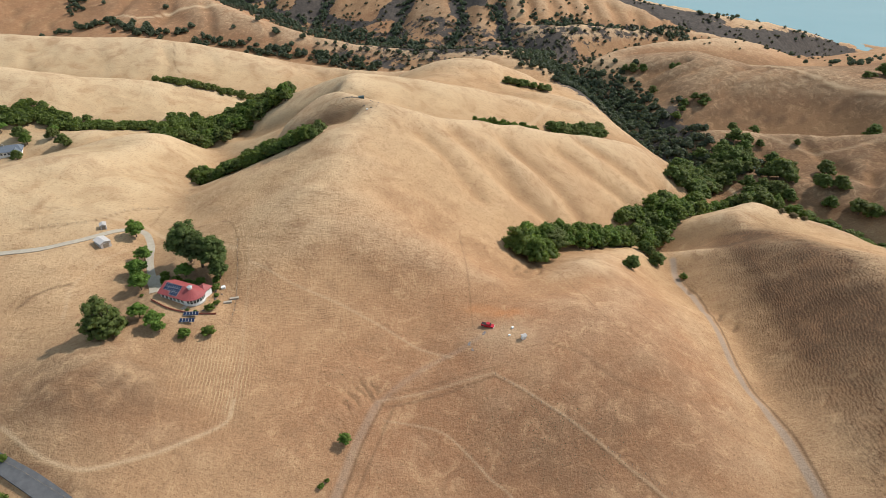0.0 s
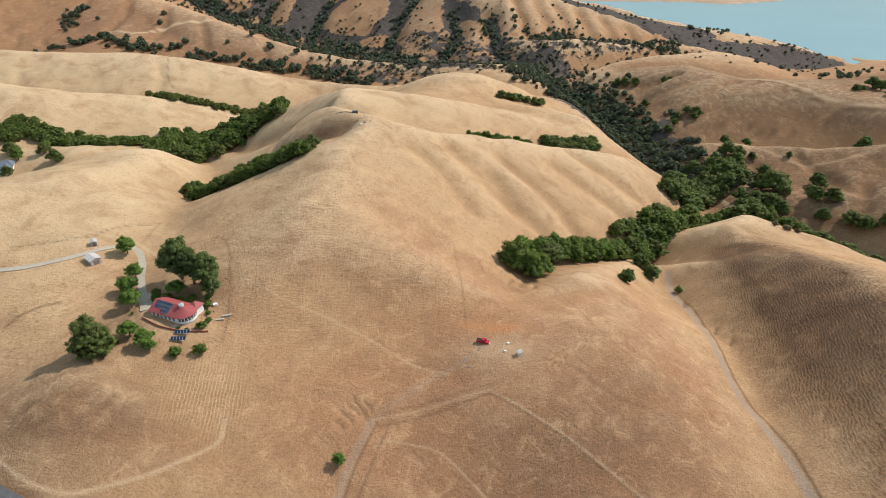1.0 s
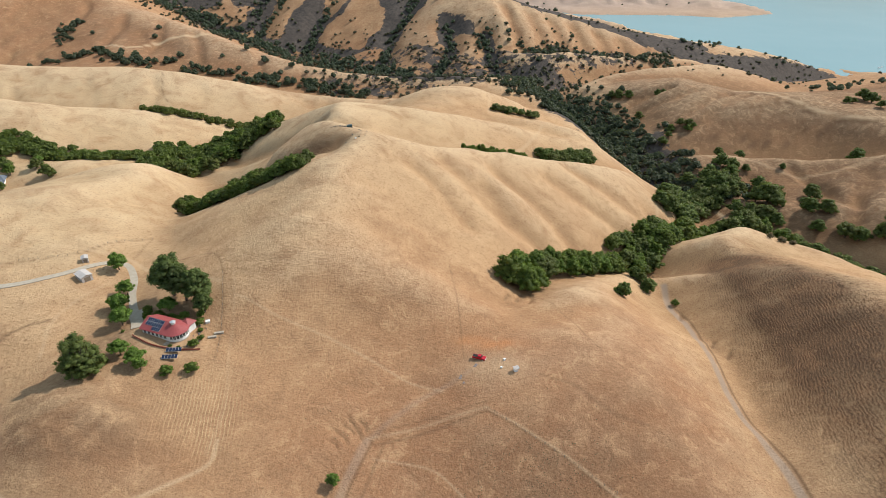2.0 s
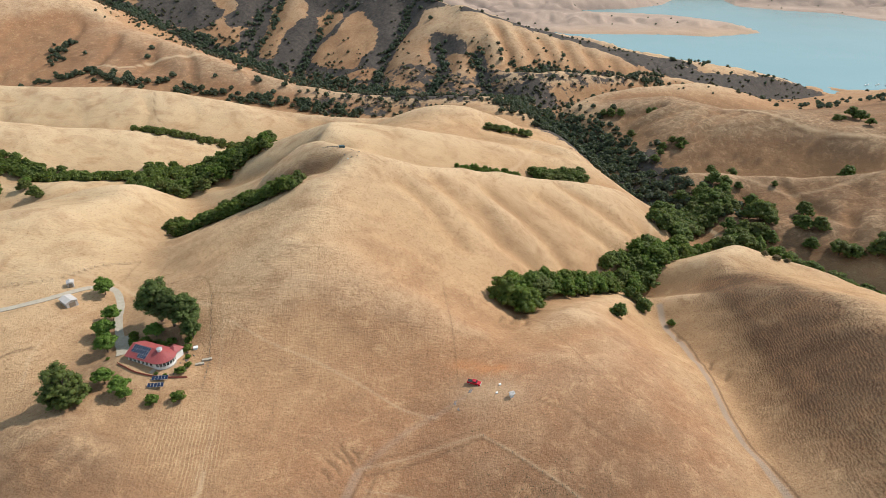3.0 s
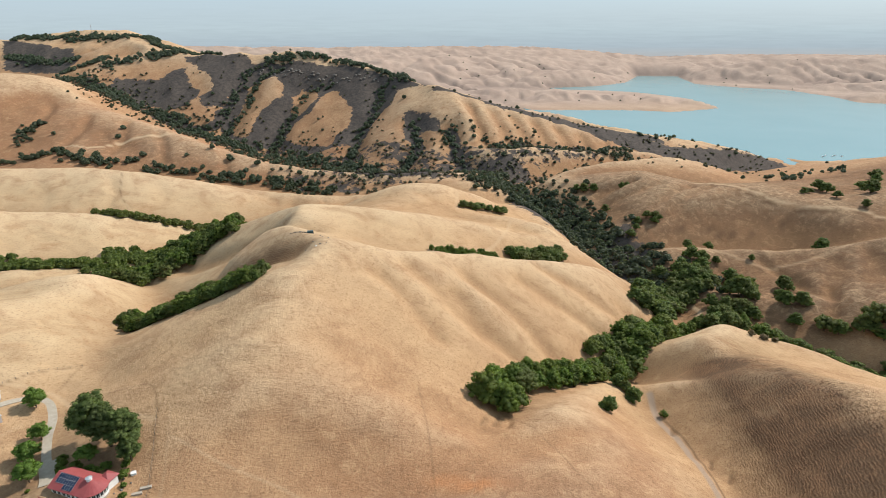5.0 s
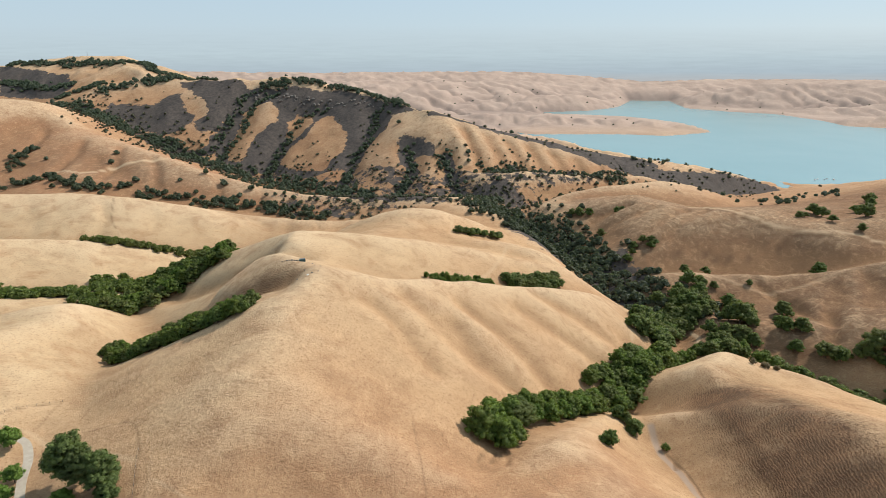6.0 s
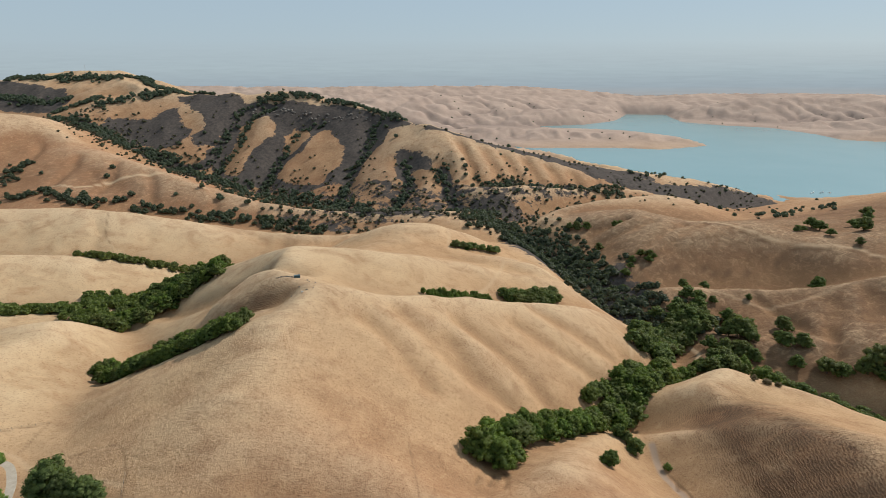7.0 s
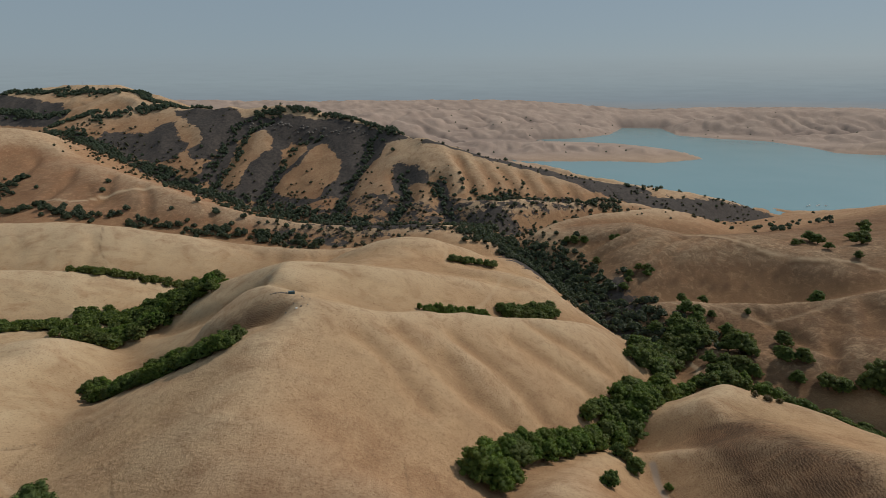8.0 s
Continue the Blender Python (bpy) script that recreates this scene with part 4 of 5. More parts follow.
SHRUBS = [make_tree("shrub", "low rounded green shrub growing on the slope", "shrub", lumpy(round_lobes(2.6, 1.7, 0.0, 6, s), 14, .25, .42, s), 0.6, 0.07, BAY_LEAF, 420, 0.12, s) for s in (31, 32)]
DRY_SHRUBS = [make_tree("dry_shrub", "leafless grey-brown brush at the grove's edge", "shrub", lumpy(round_lobes(5.0, 3.2, 0.1, 7, s), 16, .4, .75, s), 1.0, 0.10, DRY_LEAF, 620, 0.17, s) for s in (41, 42)]
GARDEN = [make_tree("garden_tree", "small rounded green tree with a short bare trunk", "tree", lumpy(round_lobes(6.2, 5.6, 1.2, 10, s), 26, .5, .85, s), 2.2, 0.18, BRIGHT_LEAF, 3000, 0.15, s, .08) for s in (51, 52, 53)]


TALL = [make_tree("tall_oak_tree", "tall spreading green oak with a lumpy crown behind the farmhouse", "tree", lumpy(round_lobes(12.5, 15.0, 2.4, 12, s, .8) + [(0.8, 0.5, 13.6, 2.4, 2.0), (-1.5, -2.2, 11.0, 2.6, 2.3), (2.4, -2.0, 9.5, 2.4, 2.2)], 75, .8, 1.55, s), 5.0, 0.5, CONIFER_LEAF, 9000, 0.21, s) for s in (61, 62)]
BIGROUND = make_tree("cypress_tree", "large dense dark green cypress with a rounded crown", "tree", lumpy(round_lobes(13, 13, -0.6, 13, 71, 1.0) + [(3 * math.cos(k), 3 * math.sin(k), 2.4, 3.3, 2.6) for k in range(6)], 80, .8, 1.4, 71), 4.0, 0.5, OAK_LEAF, 8000, 0.20, 71)
used = set()


def plant(kind, x, y, scale, turn, z, sx=1.0):
    scale *= 1.38
    m = pose(x, y, z - 0.15 * scale, 0, 0, turn) @ Matrix.Diagonal((scale * sx, scale * sx, scale, 1))
    if kind not in used:
        used.add(kind)
        kind.matrix_basis = m
        return kind
    o = copy_thing(kind, m)
    o.matrix_basis = m
    return o


def grove(nodes, width, gap, kinds, lo, hi, seed, group):
    """Trees set unevenly along a line, several abreast where it is wide."""
    r = random.Random(seed)
    line = spline([(x, y, 0) for x, y in nodes], 8)
    spots, run = [], 0.0
    for a, b in zip(line[:-1], line[1:]):
        dx, dy = b[0] - a[0], b[1] - a[1]
        d = math.hypot(dx, dy)
        run += d
        while run > gap * .8:
            run -= gap * .8
            rows = max(1, round(width / gap))
            for k in range(rows):
                off = (k + .5 - rows / 2) * gap + r.uniform(-.35, .35) * gap
                t = r.random()
                spots.append((a[0] + t * dx - dy / d * off, a[1] + t * dy + dx / d * off))
    pts = np.array(spots)
    zs = land(pts[:, 0], pts[:, 1])
    for (x, y), z in zip(spots, zs):
        s = r.uniform(lo, hi)
        tagged(plant(r.choice(kinds), x, y, s, r.uniform(0, 360), z, r.uniform(.9, 1.15)), group=group)


# ---------------------------------------------------------------- groves
grove([(40, 241), (44, 248), (50, 256)], 12, 7, BAYS, 1.15, 1.4, 1, "trees of the hollow grove")
grove([(52, 262), (66, 275), (84, 286), (100, 296), (116, 308)], 13, 6.5, BAYS + OAKS[:2], .8, 1.15, 2, "trees of the hollow grove")
grove([(120, 318), (135, 335), (150, 346), (166, 362), (190, 385), (215, 402)], 26, 8, OAKS + BAYS, .85, 1.2, 3, "trees of the creek grove")
grove([(222, 398), (244, 400), (262, 396), (285, 375), (320, 350), (352, 330), (395, 300)], 22, 8.5, OAKS + BAYS[:1], .75, 1.1, 4, "trees of the creek grove")
grove([(119, 300), (126, 292), (131, 284)], 7, 5.5, OAKS, .6, .8, 5, "trees of the creek grove")
grove([(-156, 340), (-151, 330), (-142, 321), (-132, 315), (-118, 308), (-104, 301), (-90, 297), (-78, 294), (-68, 292)], 14, 4.6, OAKS + BAYS, .55, .8, 6, "trees of the hillside strip")
grove([(186, 408), (210, 440), (232, 462), (258, 476), (278, 492)], 30, 10, OAKS, .95, 1.4, 14, "trees of the creek bottom")
grove([(-205, 432), (-182, 430), (-170, 445), (-150, 458), (-122, 462)], 34, 8.5, OAKS + BAYS[:1], .85, 1.15, 8, "trees of the valley wood")
grove([(24, 402), (34, 411), (48, 418), (62, 424), (76, 431)], 9, 4.0, BAYS, .38, .6, 11, "shrubs behind the shoulder")
grove([(86, 441), (98, 447), (110, 452), (122, 457), (134, 464)], 9, 6, OAKS, .8, 1.1, 12, "shrubs behind the shoulder")
grove([(60, 574), (72, 584), (86, 592), (101, 601), (114, 608)], 6, 7, OAKS, .6, .85, 13, "oaks on the knob")

SINGLES = [(OAKS[1], 261, 503, 1.1), (OAKS[2], 281, 504, 1.2), (OAKS[0], 262, 482, 1.2), (OAKS[3], 249, 487, 1.1), (OAKS[1], 280, 493, 1.1), (OAKS[2], 270, 492, 1.25), (OAKS[0], 255, 496, 1.1), (OAKS[3], 240, 500, 1.1),
           (OAKS[1], 303, 490, 1.3), (OAKS[0], 302, 478, 1.5), (OAKS[2], 294, 470, 1.2), (OAKS[3], 309, 470, 1.2), (OAKS[0], 332, 457, 1.3), (OAKS[1], 310, 423, 1.2), (OAKS[2], 502, 659, 1.4), (OAKS[3], 504, 648, 1.2), (OAKS[0], 532, 618, 1.6),
           (OAKS[2], 279, 628, .9), (OAKS[3], 288, 625, .8), (OAKS[1], 268, 624, .9), (OAKS[0], 285, 541, .9), (OAKS[2], 309, 543, .8), (OAKS[3], 270, 572, .9),
           (OAKS[0], 101, 255, 0.78), (SHRUBS[0], 139, 272, 1.50), (OAKS[1], 287, 446, 1.96), (OAKS[2], 318, 440, 0.90), (OAKS[3], 312, 427, 0.87), (OAKS[0], 321, 418, 1.23),
           (OAKS[1], 307, 404, 1.01), (OAKS[2], 323, 392, 1.38), (OAKS[3], 330, 386, 1.16), (OAKS[0], 416, 529, 1.30), (OAKS[2], 275, 425, 1.45), (OAKS[1], 266, 432, 1.23), (OAKS[3], 258, 440, 1.16),
           (OAKS[0], 282, 418, 1.16), (OAKS[1], 345, 381, 1.59), (OAKS[2], 356, 384, 1.74), (OAKS[3], 365, 376, 1.59), (OAKS[0], 374, 368, 1.20), (OAKS[1], 352, 370, 1.00),
           (OAKS[1], 294, 452, 1.59), (OAKS[3], 281, 452, 1.45), (OAKS[2], 292, 440, 1.30), (GARDEN[1], -32, 125, 0.52), (SHRUBS[0], -37.5, 110, 0.70), (SHRUBS[1], -36, 112, 0.50),
           (SHRUBS[0], -129, 109, 0.90), (SHRUBS[1], -124, 98, 1.30), (DRY_SHRUBS[0], 236, 352, 0.90), (DRY_SHRUBS[1], 244, 350, 1.00), (DRY_SHRUBS[0], 112, 300, 0.80),
           (DRY_SHRUBS[1], 252, 349, 0.80), (DRY_SHRUBS[0], -214, 456, 1.00), (OAKS[2], 488, 612, 0.90), (OAKS[0], 497, 580, 0.80), (OAKS[3], 630, 728, 1.20), (OAKS[1], 640, 735, 1.10),
           (OAKS[2], 556, 660, 1.00), (OAKS[0], 566, 664, 0.90), (OAKS[1], 600, 690, 1.10), (OAKS[3], 470, 640, 0.80), (OAKS[2], 480, 645, 0.70), (OAKS[0], 250, 680, 0.90), (OAKS[3], 284, 617, 0.80), (OAKS[1], 292, 622, 0.60),
           (OAKS[2], 254, 604, 0.90), (OAKS[0], 262, 612, 0.70), (OAKS[1], 282, 716, 0.80), (OAKS[2], 290, 720, 0.70), (OAKS[3], 253, 736, 1.00), (OAKS[0], 243, 745, 1.10), (OAKS[1], 236, 753, 1.00),
           (OAKS[0], 300, 512, 0.72), (OAKS[2], 288, 514, 1.01), (OAKS[3], 276, 515, 1.30), (OAKS[1], 335, 512, 0.58), (OAKS[3], -288, 402, 0.80), (OAKS[1], -273, 390, 0.95)]
zs = land(np.array([s[1] for s in SINGLES]), np.array([s[2] for s in SINGLES]))
for k, ((kind, x, y, s), z) in enumerate(zip(SINGLES, zs)):
    plant(kind, x, y, s, 47 * k % 360, z)

# round the farmhouse
HOMETREES = [(TALL[0], -107, 203, .88), (TALL[1], -100.5, 199, .76), (TALL[0], -94.5, 197, .72), (TALL[1], -91, 192, .45), (BIGROUND, -121, 157.5, .80), (GARDEN[0], -113, 167, .8), (GARDEN[1], -105.5, 162.5, .85), (GARDEN[2], -103.3, 160.5, .6),
             (GARDEN[2], -121, 186, 1.05), (GARDEN[0], -127, 197, .95), (GARDEN[1], -129.5, 208, .85), (GARDEN[2], -141, 226, 1.05), (SHRUBS[0], -94.5, 160, 1.5), (SHRUBS[1], -86.5, 162, 1.6),
             (SHRUBS[1], -90.8, 185.4, 1.2), (SHRUBS[0], -87.8, 177.2, .9), (SHRUBS[1], -89.2, 173.4, 1.2), (SHRUBS[0], -89.5, 181.5, .7), (SHRUBS[0], -115, 194.5, 1.2), (SHRUBS[1], -113.4, 191, 1.3), (SHRUBS[0], -112, 188.5, 1.1),
             (SHRUBS[1], -103, 188.5, 1.0), (SHRUBS[0], -100.5, 188, .9), (SHRUBS[1], -98, 189, 1.2), (SHRUBS[0], -108, 190, 1.3), (GARDEN[0], -105.5, 193, .8), (SHRUBS[0], -92, 190, 1.1), (SHRUBS[1], -91.5, 193, 1.0),
             (SHRUBS[0], -116, 163, .6), (SHRUBS[1], -118, 180, .5), (SHRUBS[0], -97, 171.6, .5), (SHRUBS[1], -94, 171.4, .45)]
zs = land(np.array([s[1] for s in HOMETREES]), np.array([s[2] for s in HOMETREES]))
for k, ((kind, x, y, s), z) in enumerate(zip(HOMETREES, zs)):
    plant(kind, x, y, s, 71 * k % 360, z)
for kind in OAKS + BAYS + SHRUBS + DRY_SHRUBS + GARDEN + TALL + [BIGROUND]:
    assert kind in used


# ---------------------------------------------------------------- far woods and brush, too many to count
def far_stuff(name, label, spots, lo, hi, leaves, leaf, seed, tall=0.85):
    r = np.random.RandomState(seed)
    spots = np.asarray(spots)
    zs = land(spots[:, 0], spots[:, 1])
    V, F, base = [], [], 0
    forms = []
    for k in range(6):
        v, f = foliage([(0, 0, .45, .42, .42), (.24, .1, .35, .26, .26), (-.2, .18, .38, .28, .26), (.02, -.26, .36, .26, .25), (-.08, .05, .7, .24, .2)], leaves, .13, seed + k, .85)
        forms.append((v, [np.array(q) for q in f]))
    for (x, y), z in zip(spots, zs):
        v, f = forms[r.randint(6)]
        s = r.uniform(lo, hi)
        a = r.uniform(0, 6.28)
        c, sn = math.cos(a) * s, math.sin(a) * s
        V.append(np.stack([v[:, 0] * c - v[:, 1] * sn + x, v[:, 0] * sn + v[:, 1] * c + y, v[:, 2] * s * tall + z - .05 * s], 1))
        F += [(q + base).tolist() for q in f]
        base += len(v)
    me = mesh_of(name, np.vstack(V).tolist(), F, leaf)
    return tagged(new(name, me), label, "trees", kind="stuff")


def strew(box4, count, seed, chance):
    """Random places in a rectangle, kept with the probability that chance(x, y) gives."""
    r = np.random.RandomState(seed)
    x, y = r.uniform(box4[0], box4[1], count), r.uniform(box4[2], box4[3], count)
    keep = r.rand(count) < chance(x, y)
    return np.stack([x[keep], y[keep]], 1)


def near_lines(lines, width):
    def chance(x, y):
        c = np.zeros_like(x)
        for nodes in lines:
            d2 = along(spline([(a, b, 0) for a, b in nodes]), x, y)[0]
            c = np.maximum(c, np.exp(-d2 / (width * width)))
        return c
    return chance


def brush_chance(x, y):
    c = np.zeros_like(x)
    for cx, cy, rx, ry, tn in SCRUB:
        c = np.maximum(c, blot(x, y, cx, cy, rx, ry, tn))
    for width, nodes in SCRUB_LINES:
        c = np.maximum(c, .10 * near_line(x, y, nodes, width * 1.15))
    for share, nodes in BURNT:
        c = np.maximum(c, (.025 if share == 1 else .24) * (outline_distance(x, y, nodes) < 4))
    for nodes in OPEN:
        c = c * np.where(outline_distance(x, y, nodes) < 3, .03, 1)
    for nodes in CREEK:
        c = np.maximum(c, .30 * near_line(x, y, nodes, 75))
    return np.clip(np.maximum(c, .22 * blot(x, y, 160, 960, 260, 75)), 0, 1)


def open_chance(x, y):
    return np.full_like(x, 1.0)


CREEK = [[(-756, 1436), (-645, 1367), (-552, 1298), (-449, 1245), (-359, 1184), (-253, 1133), (-113, 1020), (0, 880), (110, 850)]]
VALLEY_WOOD = [[(250, 470), (236, 512), (222, 552), (222, 621), (214, 683), (202, 731), (185, 775), (160, 815), (125, 840)], [(215, 640), (190, 690), (160, 750), (120, 790)]]
CREST = [[(-1063, 1839), (-891, 1772), (-722, 1690), (-657, 1700), (-560, 1600), (-437, 1520)], [(-209, 1455), (-120, 1430), (-42, 1365), (23, 1270)], [(-290, 1450), (-230, 1450)],
         [(-660, 1476), (-580, 1509), (-514, 1528)], [(-767, 1497), (-689, 1522)], [(-996, 1689), (-884, 1609), (-782, 1566)]]
HEDGES = [[(-585, 958), (-589, 1006), (-582, 1025)], [(-570, 885), (-515, 905), (-460, 879), (-417, 865), (-384, 872)], [(-362, 856), (-317, 855), (-269, 848), (-214, 840), (-174, 836), (-100, 810)]]
SLOPE = [[(210, 1000), (264, 1005), (300, 984), (340, 982), (400, 992)], [(150, 980), (190, 950)]]
far_stuff("valley_wood", "dark green oak wood filling the creek valley", strew((60, 330, 455, 860), 2900, 1, near_lines(VALLEY_WOOD, 24)), 5.5, 11.5, 44, FAR_LEAF, 5)
far_stuff("valley_brush", "grey-brown brush between the oaks of the creek valley", strew((60, 330, 455, 860), 3600, 51, near_lines(VALLEY_WOOD, 22)), 2.5, 6.0, 26, SCRUB_LEAF, 19)
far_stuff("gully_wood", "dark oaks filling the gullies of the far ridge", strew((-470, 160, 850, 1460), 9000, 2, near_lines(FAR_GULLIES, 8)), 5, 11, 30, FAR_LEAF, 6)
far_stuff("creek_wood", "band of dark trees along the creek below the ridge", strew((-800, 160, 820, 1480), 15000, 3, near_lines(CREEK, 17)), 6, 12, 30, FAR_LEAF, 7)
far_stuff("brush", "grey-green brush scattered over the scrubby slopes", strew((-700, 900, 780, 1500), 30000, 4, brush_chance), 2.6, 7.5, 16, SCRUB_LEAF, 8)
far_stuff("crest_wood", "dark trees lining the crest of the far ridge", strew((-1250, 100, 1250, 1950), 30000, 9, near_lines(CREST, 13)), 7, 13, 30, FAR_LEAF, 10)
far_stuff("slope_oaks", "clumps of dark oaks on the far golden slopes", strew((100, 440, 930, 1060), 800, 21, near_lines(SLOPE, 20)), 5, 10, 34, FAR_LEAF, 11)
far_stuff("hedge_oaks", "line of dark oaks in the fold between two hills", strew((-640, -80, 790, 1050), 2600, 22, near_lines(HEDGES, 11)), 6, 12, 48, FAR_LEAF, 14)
far_stuff("scattered_oaks", "single oaks dotted over the dry far slopes", np.vstack([
    strew((-600, -260, 870, 1020), 10, 11, open_chance), strew((-560, 480, 1080, 1330), 22, 12, open_chance), strew((-250, 60, 820, 930), 70, 13, open_chance), strew((60, 420, 900, 1040), 34, 17, open_chance),
    strew((560, 700, 820, 950), 24, 14, open_chance), strew((480, 760, 1160, 1260), 24, 15, open_chance)]), 6, 11, 44, FAR_LEAF, 12)
far_stuff("shore_trees", "tiny dark trees on the pale hills across the water", strew((300, 2600, 2300, 3900), 60, 16, open_chance), 7, 11, 20, FAR_LEAF, 13)
far_stuff("weed_tufts", "dry dark weed tufts dotted over the trodden slope", np.vstack([
    strew((0, 95, 96, 165), 5200, 31, lambda x, y: blot(x, y, 36, 128, 22, 13)), strew((-10, 30, 150, 185), 130, 32, lambda x, y: blot(x, y, 5, 166, 14, 8)),
    strew((-45, -15, 138, 160), 60, 34, lambda x, y: blot(x, y, -34, 148, 8, 6)), strew((150, 235, 240, 300), 260, 33, lambda x, y: .5 * blot(x, y, 195, 265, 30, 18))]), .14, .40, 12, SCRUB_LEAF, 15)
LEFT_WOOD = [[(-330, 428), (-300, 434), (-272, 434), (-240, 438), (-205, 432), (-186, 424)], [(-222, 466), (-200, 470), (-180, 480), (-160, 500), (-140, 520)]]
HEDGE = [[(-262, 538), (-246, 543), (-230, 548)], [(-218, 553), (-204, 560), (-192, 566), (-172, 576), (-150, 588), (-132, 606), (-118, 630)]]
far_stuff("oak_wood", "dense dark green oaks filling the fold between hills", strew((-350, -110, 400, 530), 2600, 41, near_lines(LEFT_WOOD, 8)), 6.5, 10.5, 110, OAK_LEAF, 16)
far_stuff("oak_hedge", "row of rounded oaks along the foot of a hill", strew((-290, -90, 530, 620), 1500, 42, near_lines(HEDGE, 4)), 6, 9, 90, OAK_LEAF, 17)


# ---------------------------------------------------------------- drives and roads
def ribbon(name, nodes, width, mat, label, category, lift=0.14, across=4):
    line = spline([(x, y, 0) for x, y in nodes], 8)
    pts, n = [], len(line)
    for i in range(n):
        a, b = line[max(i - 1, 0)], line[min(i + 1, n - 1)]
        d = math.hypot(b[0] - a[0], b[1] - a[1])
        nx, ny = -(b[1] - a[1]) / d, (b[0] - a[0]) / d
        for k in range(across + 1):
            o = (k / across - .5) * width
            pts.append((line[i][0] + nx * o, line[i][1] + ny * o))
    pts = np.array(pts)
    z = land(pts[:, 0], pts[:, 1]).reshape(n, across + 1)
    z = z * .4 + z.mean(1, keepdims=True) * .6 + lift
    row = across + 1
    top = [(x, y, h) for (x, y), h in zip(pts, z.ravel())]
    skirt = [(top[i * row + k][0], top[i * row + k][1], top[i * row + k][2] - d) for d in (0, 0.8) for i in range(n) for k in (0, across)]
    faces = [(i * row + k, (i + 1) * row + k, (i + 1) * row + k + 1, i * row + k + 1) for i in range(n - 1) for k in range(across)]
    s = len(top)
    for i in range(n - 1):
        faces.append((s + 2 * n + 2 * i, s + 2 * n + 2 * i + 2, s + 2 * i + 2, s + 2 * i))
        faces.append((s + 2 * i + 1, s + 2 * i + 3, s + 2 * n + 2 * i + 3, s + 2 * n + 2 * i + 1))
    me = mesh_of(name, top + skirt, faces, mat, True)
    return tagged(new(name, me), label, category, kind="structure")


ribbon("road", [(-152, 116), (-140, 112.5), (-130, 109), (-119, 104), (-109, 99), (-96, 91), (-80, 80)], 6.2, ASPHALT, "narrow dark asphalt road at the foot of the hill", "road", 0.4)
DRIVE = [(-235, 192), (-208, 199), (-188, 205), (-175, 208), (-164, 214), (-155, 223), (-147, 230.5), (-139, 230), (-132, 220), (-127.5, 208), (-123, 199), (-118, 191), (-115, 186)]
ribbon("drive", DRIVE, 3.0, GRAVEL, "pale gravel drive curving up to the farmhouse", "drive")

ribbon("forecourt", [(-120.5, 195), (-117.2, 190), (-114.5, 185.5), (-113.2, 182.5)], 5.5, GRAVEL, "pale gravel forecourt beside the farmhouse gable", "drive", .19)

# ---------------------------------------------------------------- materials of the farm
RED_ROOF = plain_material("red_metal_roof", (0.27, 0.058, 0.058), (0.33, 0.080, 0.078), 0.5, 0.55, 0.3, 0.0)
WHITE = plain_material("white_paint", (0.74, 0.73, 0.70), (0.80, 0.79, 0.77), 0.8, 0.7, 0.3, 0.004)
STONE = plain_material("concrete", (0.34, 0.29, 0.23), (0.44, 0.38, 0.31), 1.2, 0.9, 0.2, 0.02)
REDWOOD = plain_material("red_stained_wood", (0.26, 0.075, 0.055), (0.33, 0.11, 0.08), 2.0, 0.8, 0.2, 0.01)
METAL = plain_material("galvanised_metal", (0.50, 0.51, 0.52), (0.60, 0.61, 0.62), 1.0, 0.45, 0.5, 0.0, 0.6)
TIN = plain_material("pale_tin_roof", (0.43, 0.40, 0.38), (0.51, 0.47, 0.45), 0.7, 0.55, 0.4, 0.0)
PANEL = plain_material("solar_cell", (0.012, 0.020, 0.050), (0.020, 0.032, 0.075), 3.0, 0.18, 0.5, 0.0)
GLASS = plain_material("dark_window_glass", (0.02, 0.025, 0.03), (0.03, 0.035, 0.04), 1.0, 0.08, 0.6, 0.0)
WOOD = plain_material("weathered_wood", (0.20, 0.16, 0.12), (0.28, 0.23, 0.18), 3.0, 0.9, 0.1, 0.01)
PAINT_RED = plain_material("red_car_paint", (0.42, 0.012, 0.025), (0.48, 0.018, 0.03), 1.0, 0.25, 0.6, 0.0)
RUBBER = plain_material("tyre_rubber", (0.02, 0.02, 0.02), (0.035, 0.035, 0.035), 6.0, 0.9, 0.2, 0.0)
SLATE = plain_material("slate_blue_shingle", (0.10, 0.12, 0.15), (0.15, 0.17, 0.20), 1.5, 0.8, 0.3, 0.02)
TEAL = plain_material("teal_plastic", (0.035, 0.075, 0.085), (0.05, 0.10, 0.11), 1.0, 0.5, 0.4, 0.0)
ROCK = plain_material("grey_rock", (0.13, 0.115, 0.10), (0.23, 0.205, 0.18), 0.8, 0.95, 0.1, 0.08)


# ---------------------------------------------------------------- farmhouse
HOUSE = pose(-109.9, 178.9, 11.2, 0, 0, -22) @ Matrix.Scale(0.91, 4)


def prism(outline, z0, z1):
    """An upright block over an outline of (x, y)."""
    bm = bmesh.new()
    lo = [bm.verts.new((x, y, z0)) for x, y in outline]
    hi = [bm.verts.new((x, y, z1)) for x, y in outline]
    n = len(outline)
    for k in range(n):
        bm.faces.new((lo[k], lo[(k + 1) % n], hi[(k + 1) % n], hi[k]))
    bm.faces.new(hi)
    bm.faces.new(lo[::-1])
    return bm


def arc(cx, cy, r, a0, a1, n):
    return [(cx + r * math.cos(radians(a0 + (a1 - a0) * k / n)), cy + r * math.sin(radians(a0 + (a1 - a0) * k / n))) for k in range(n + 1)]


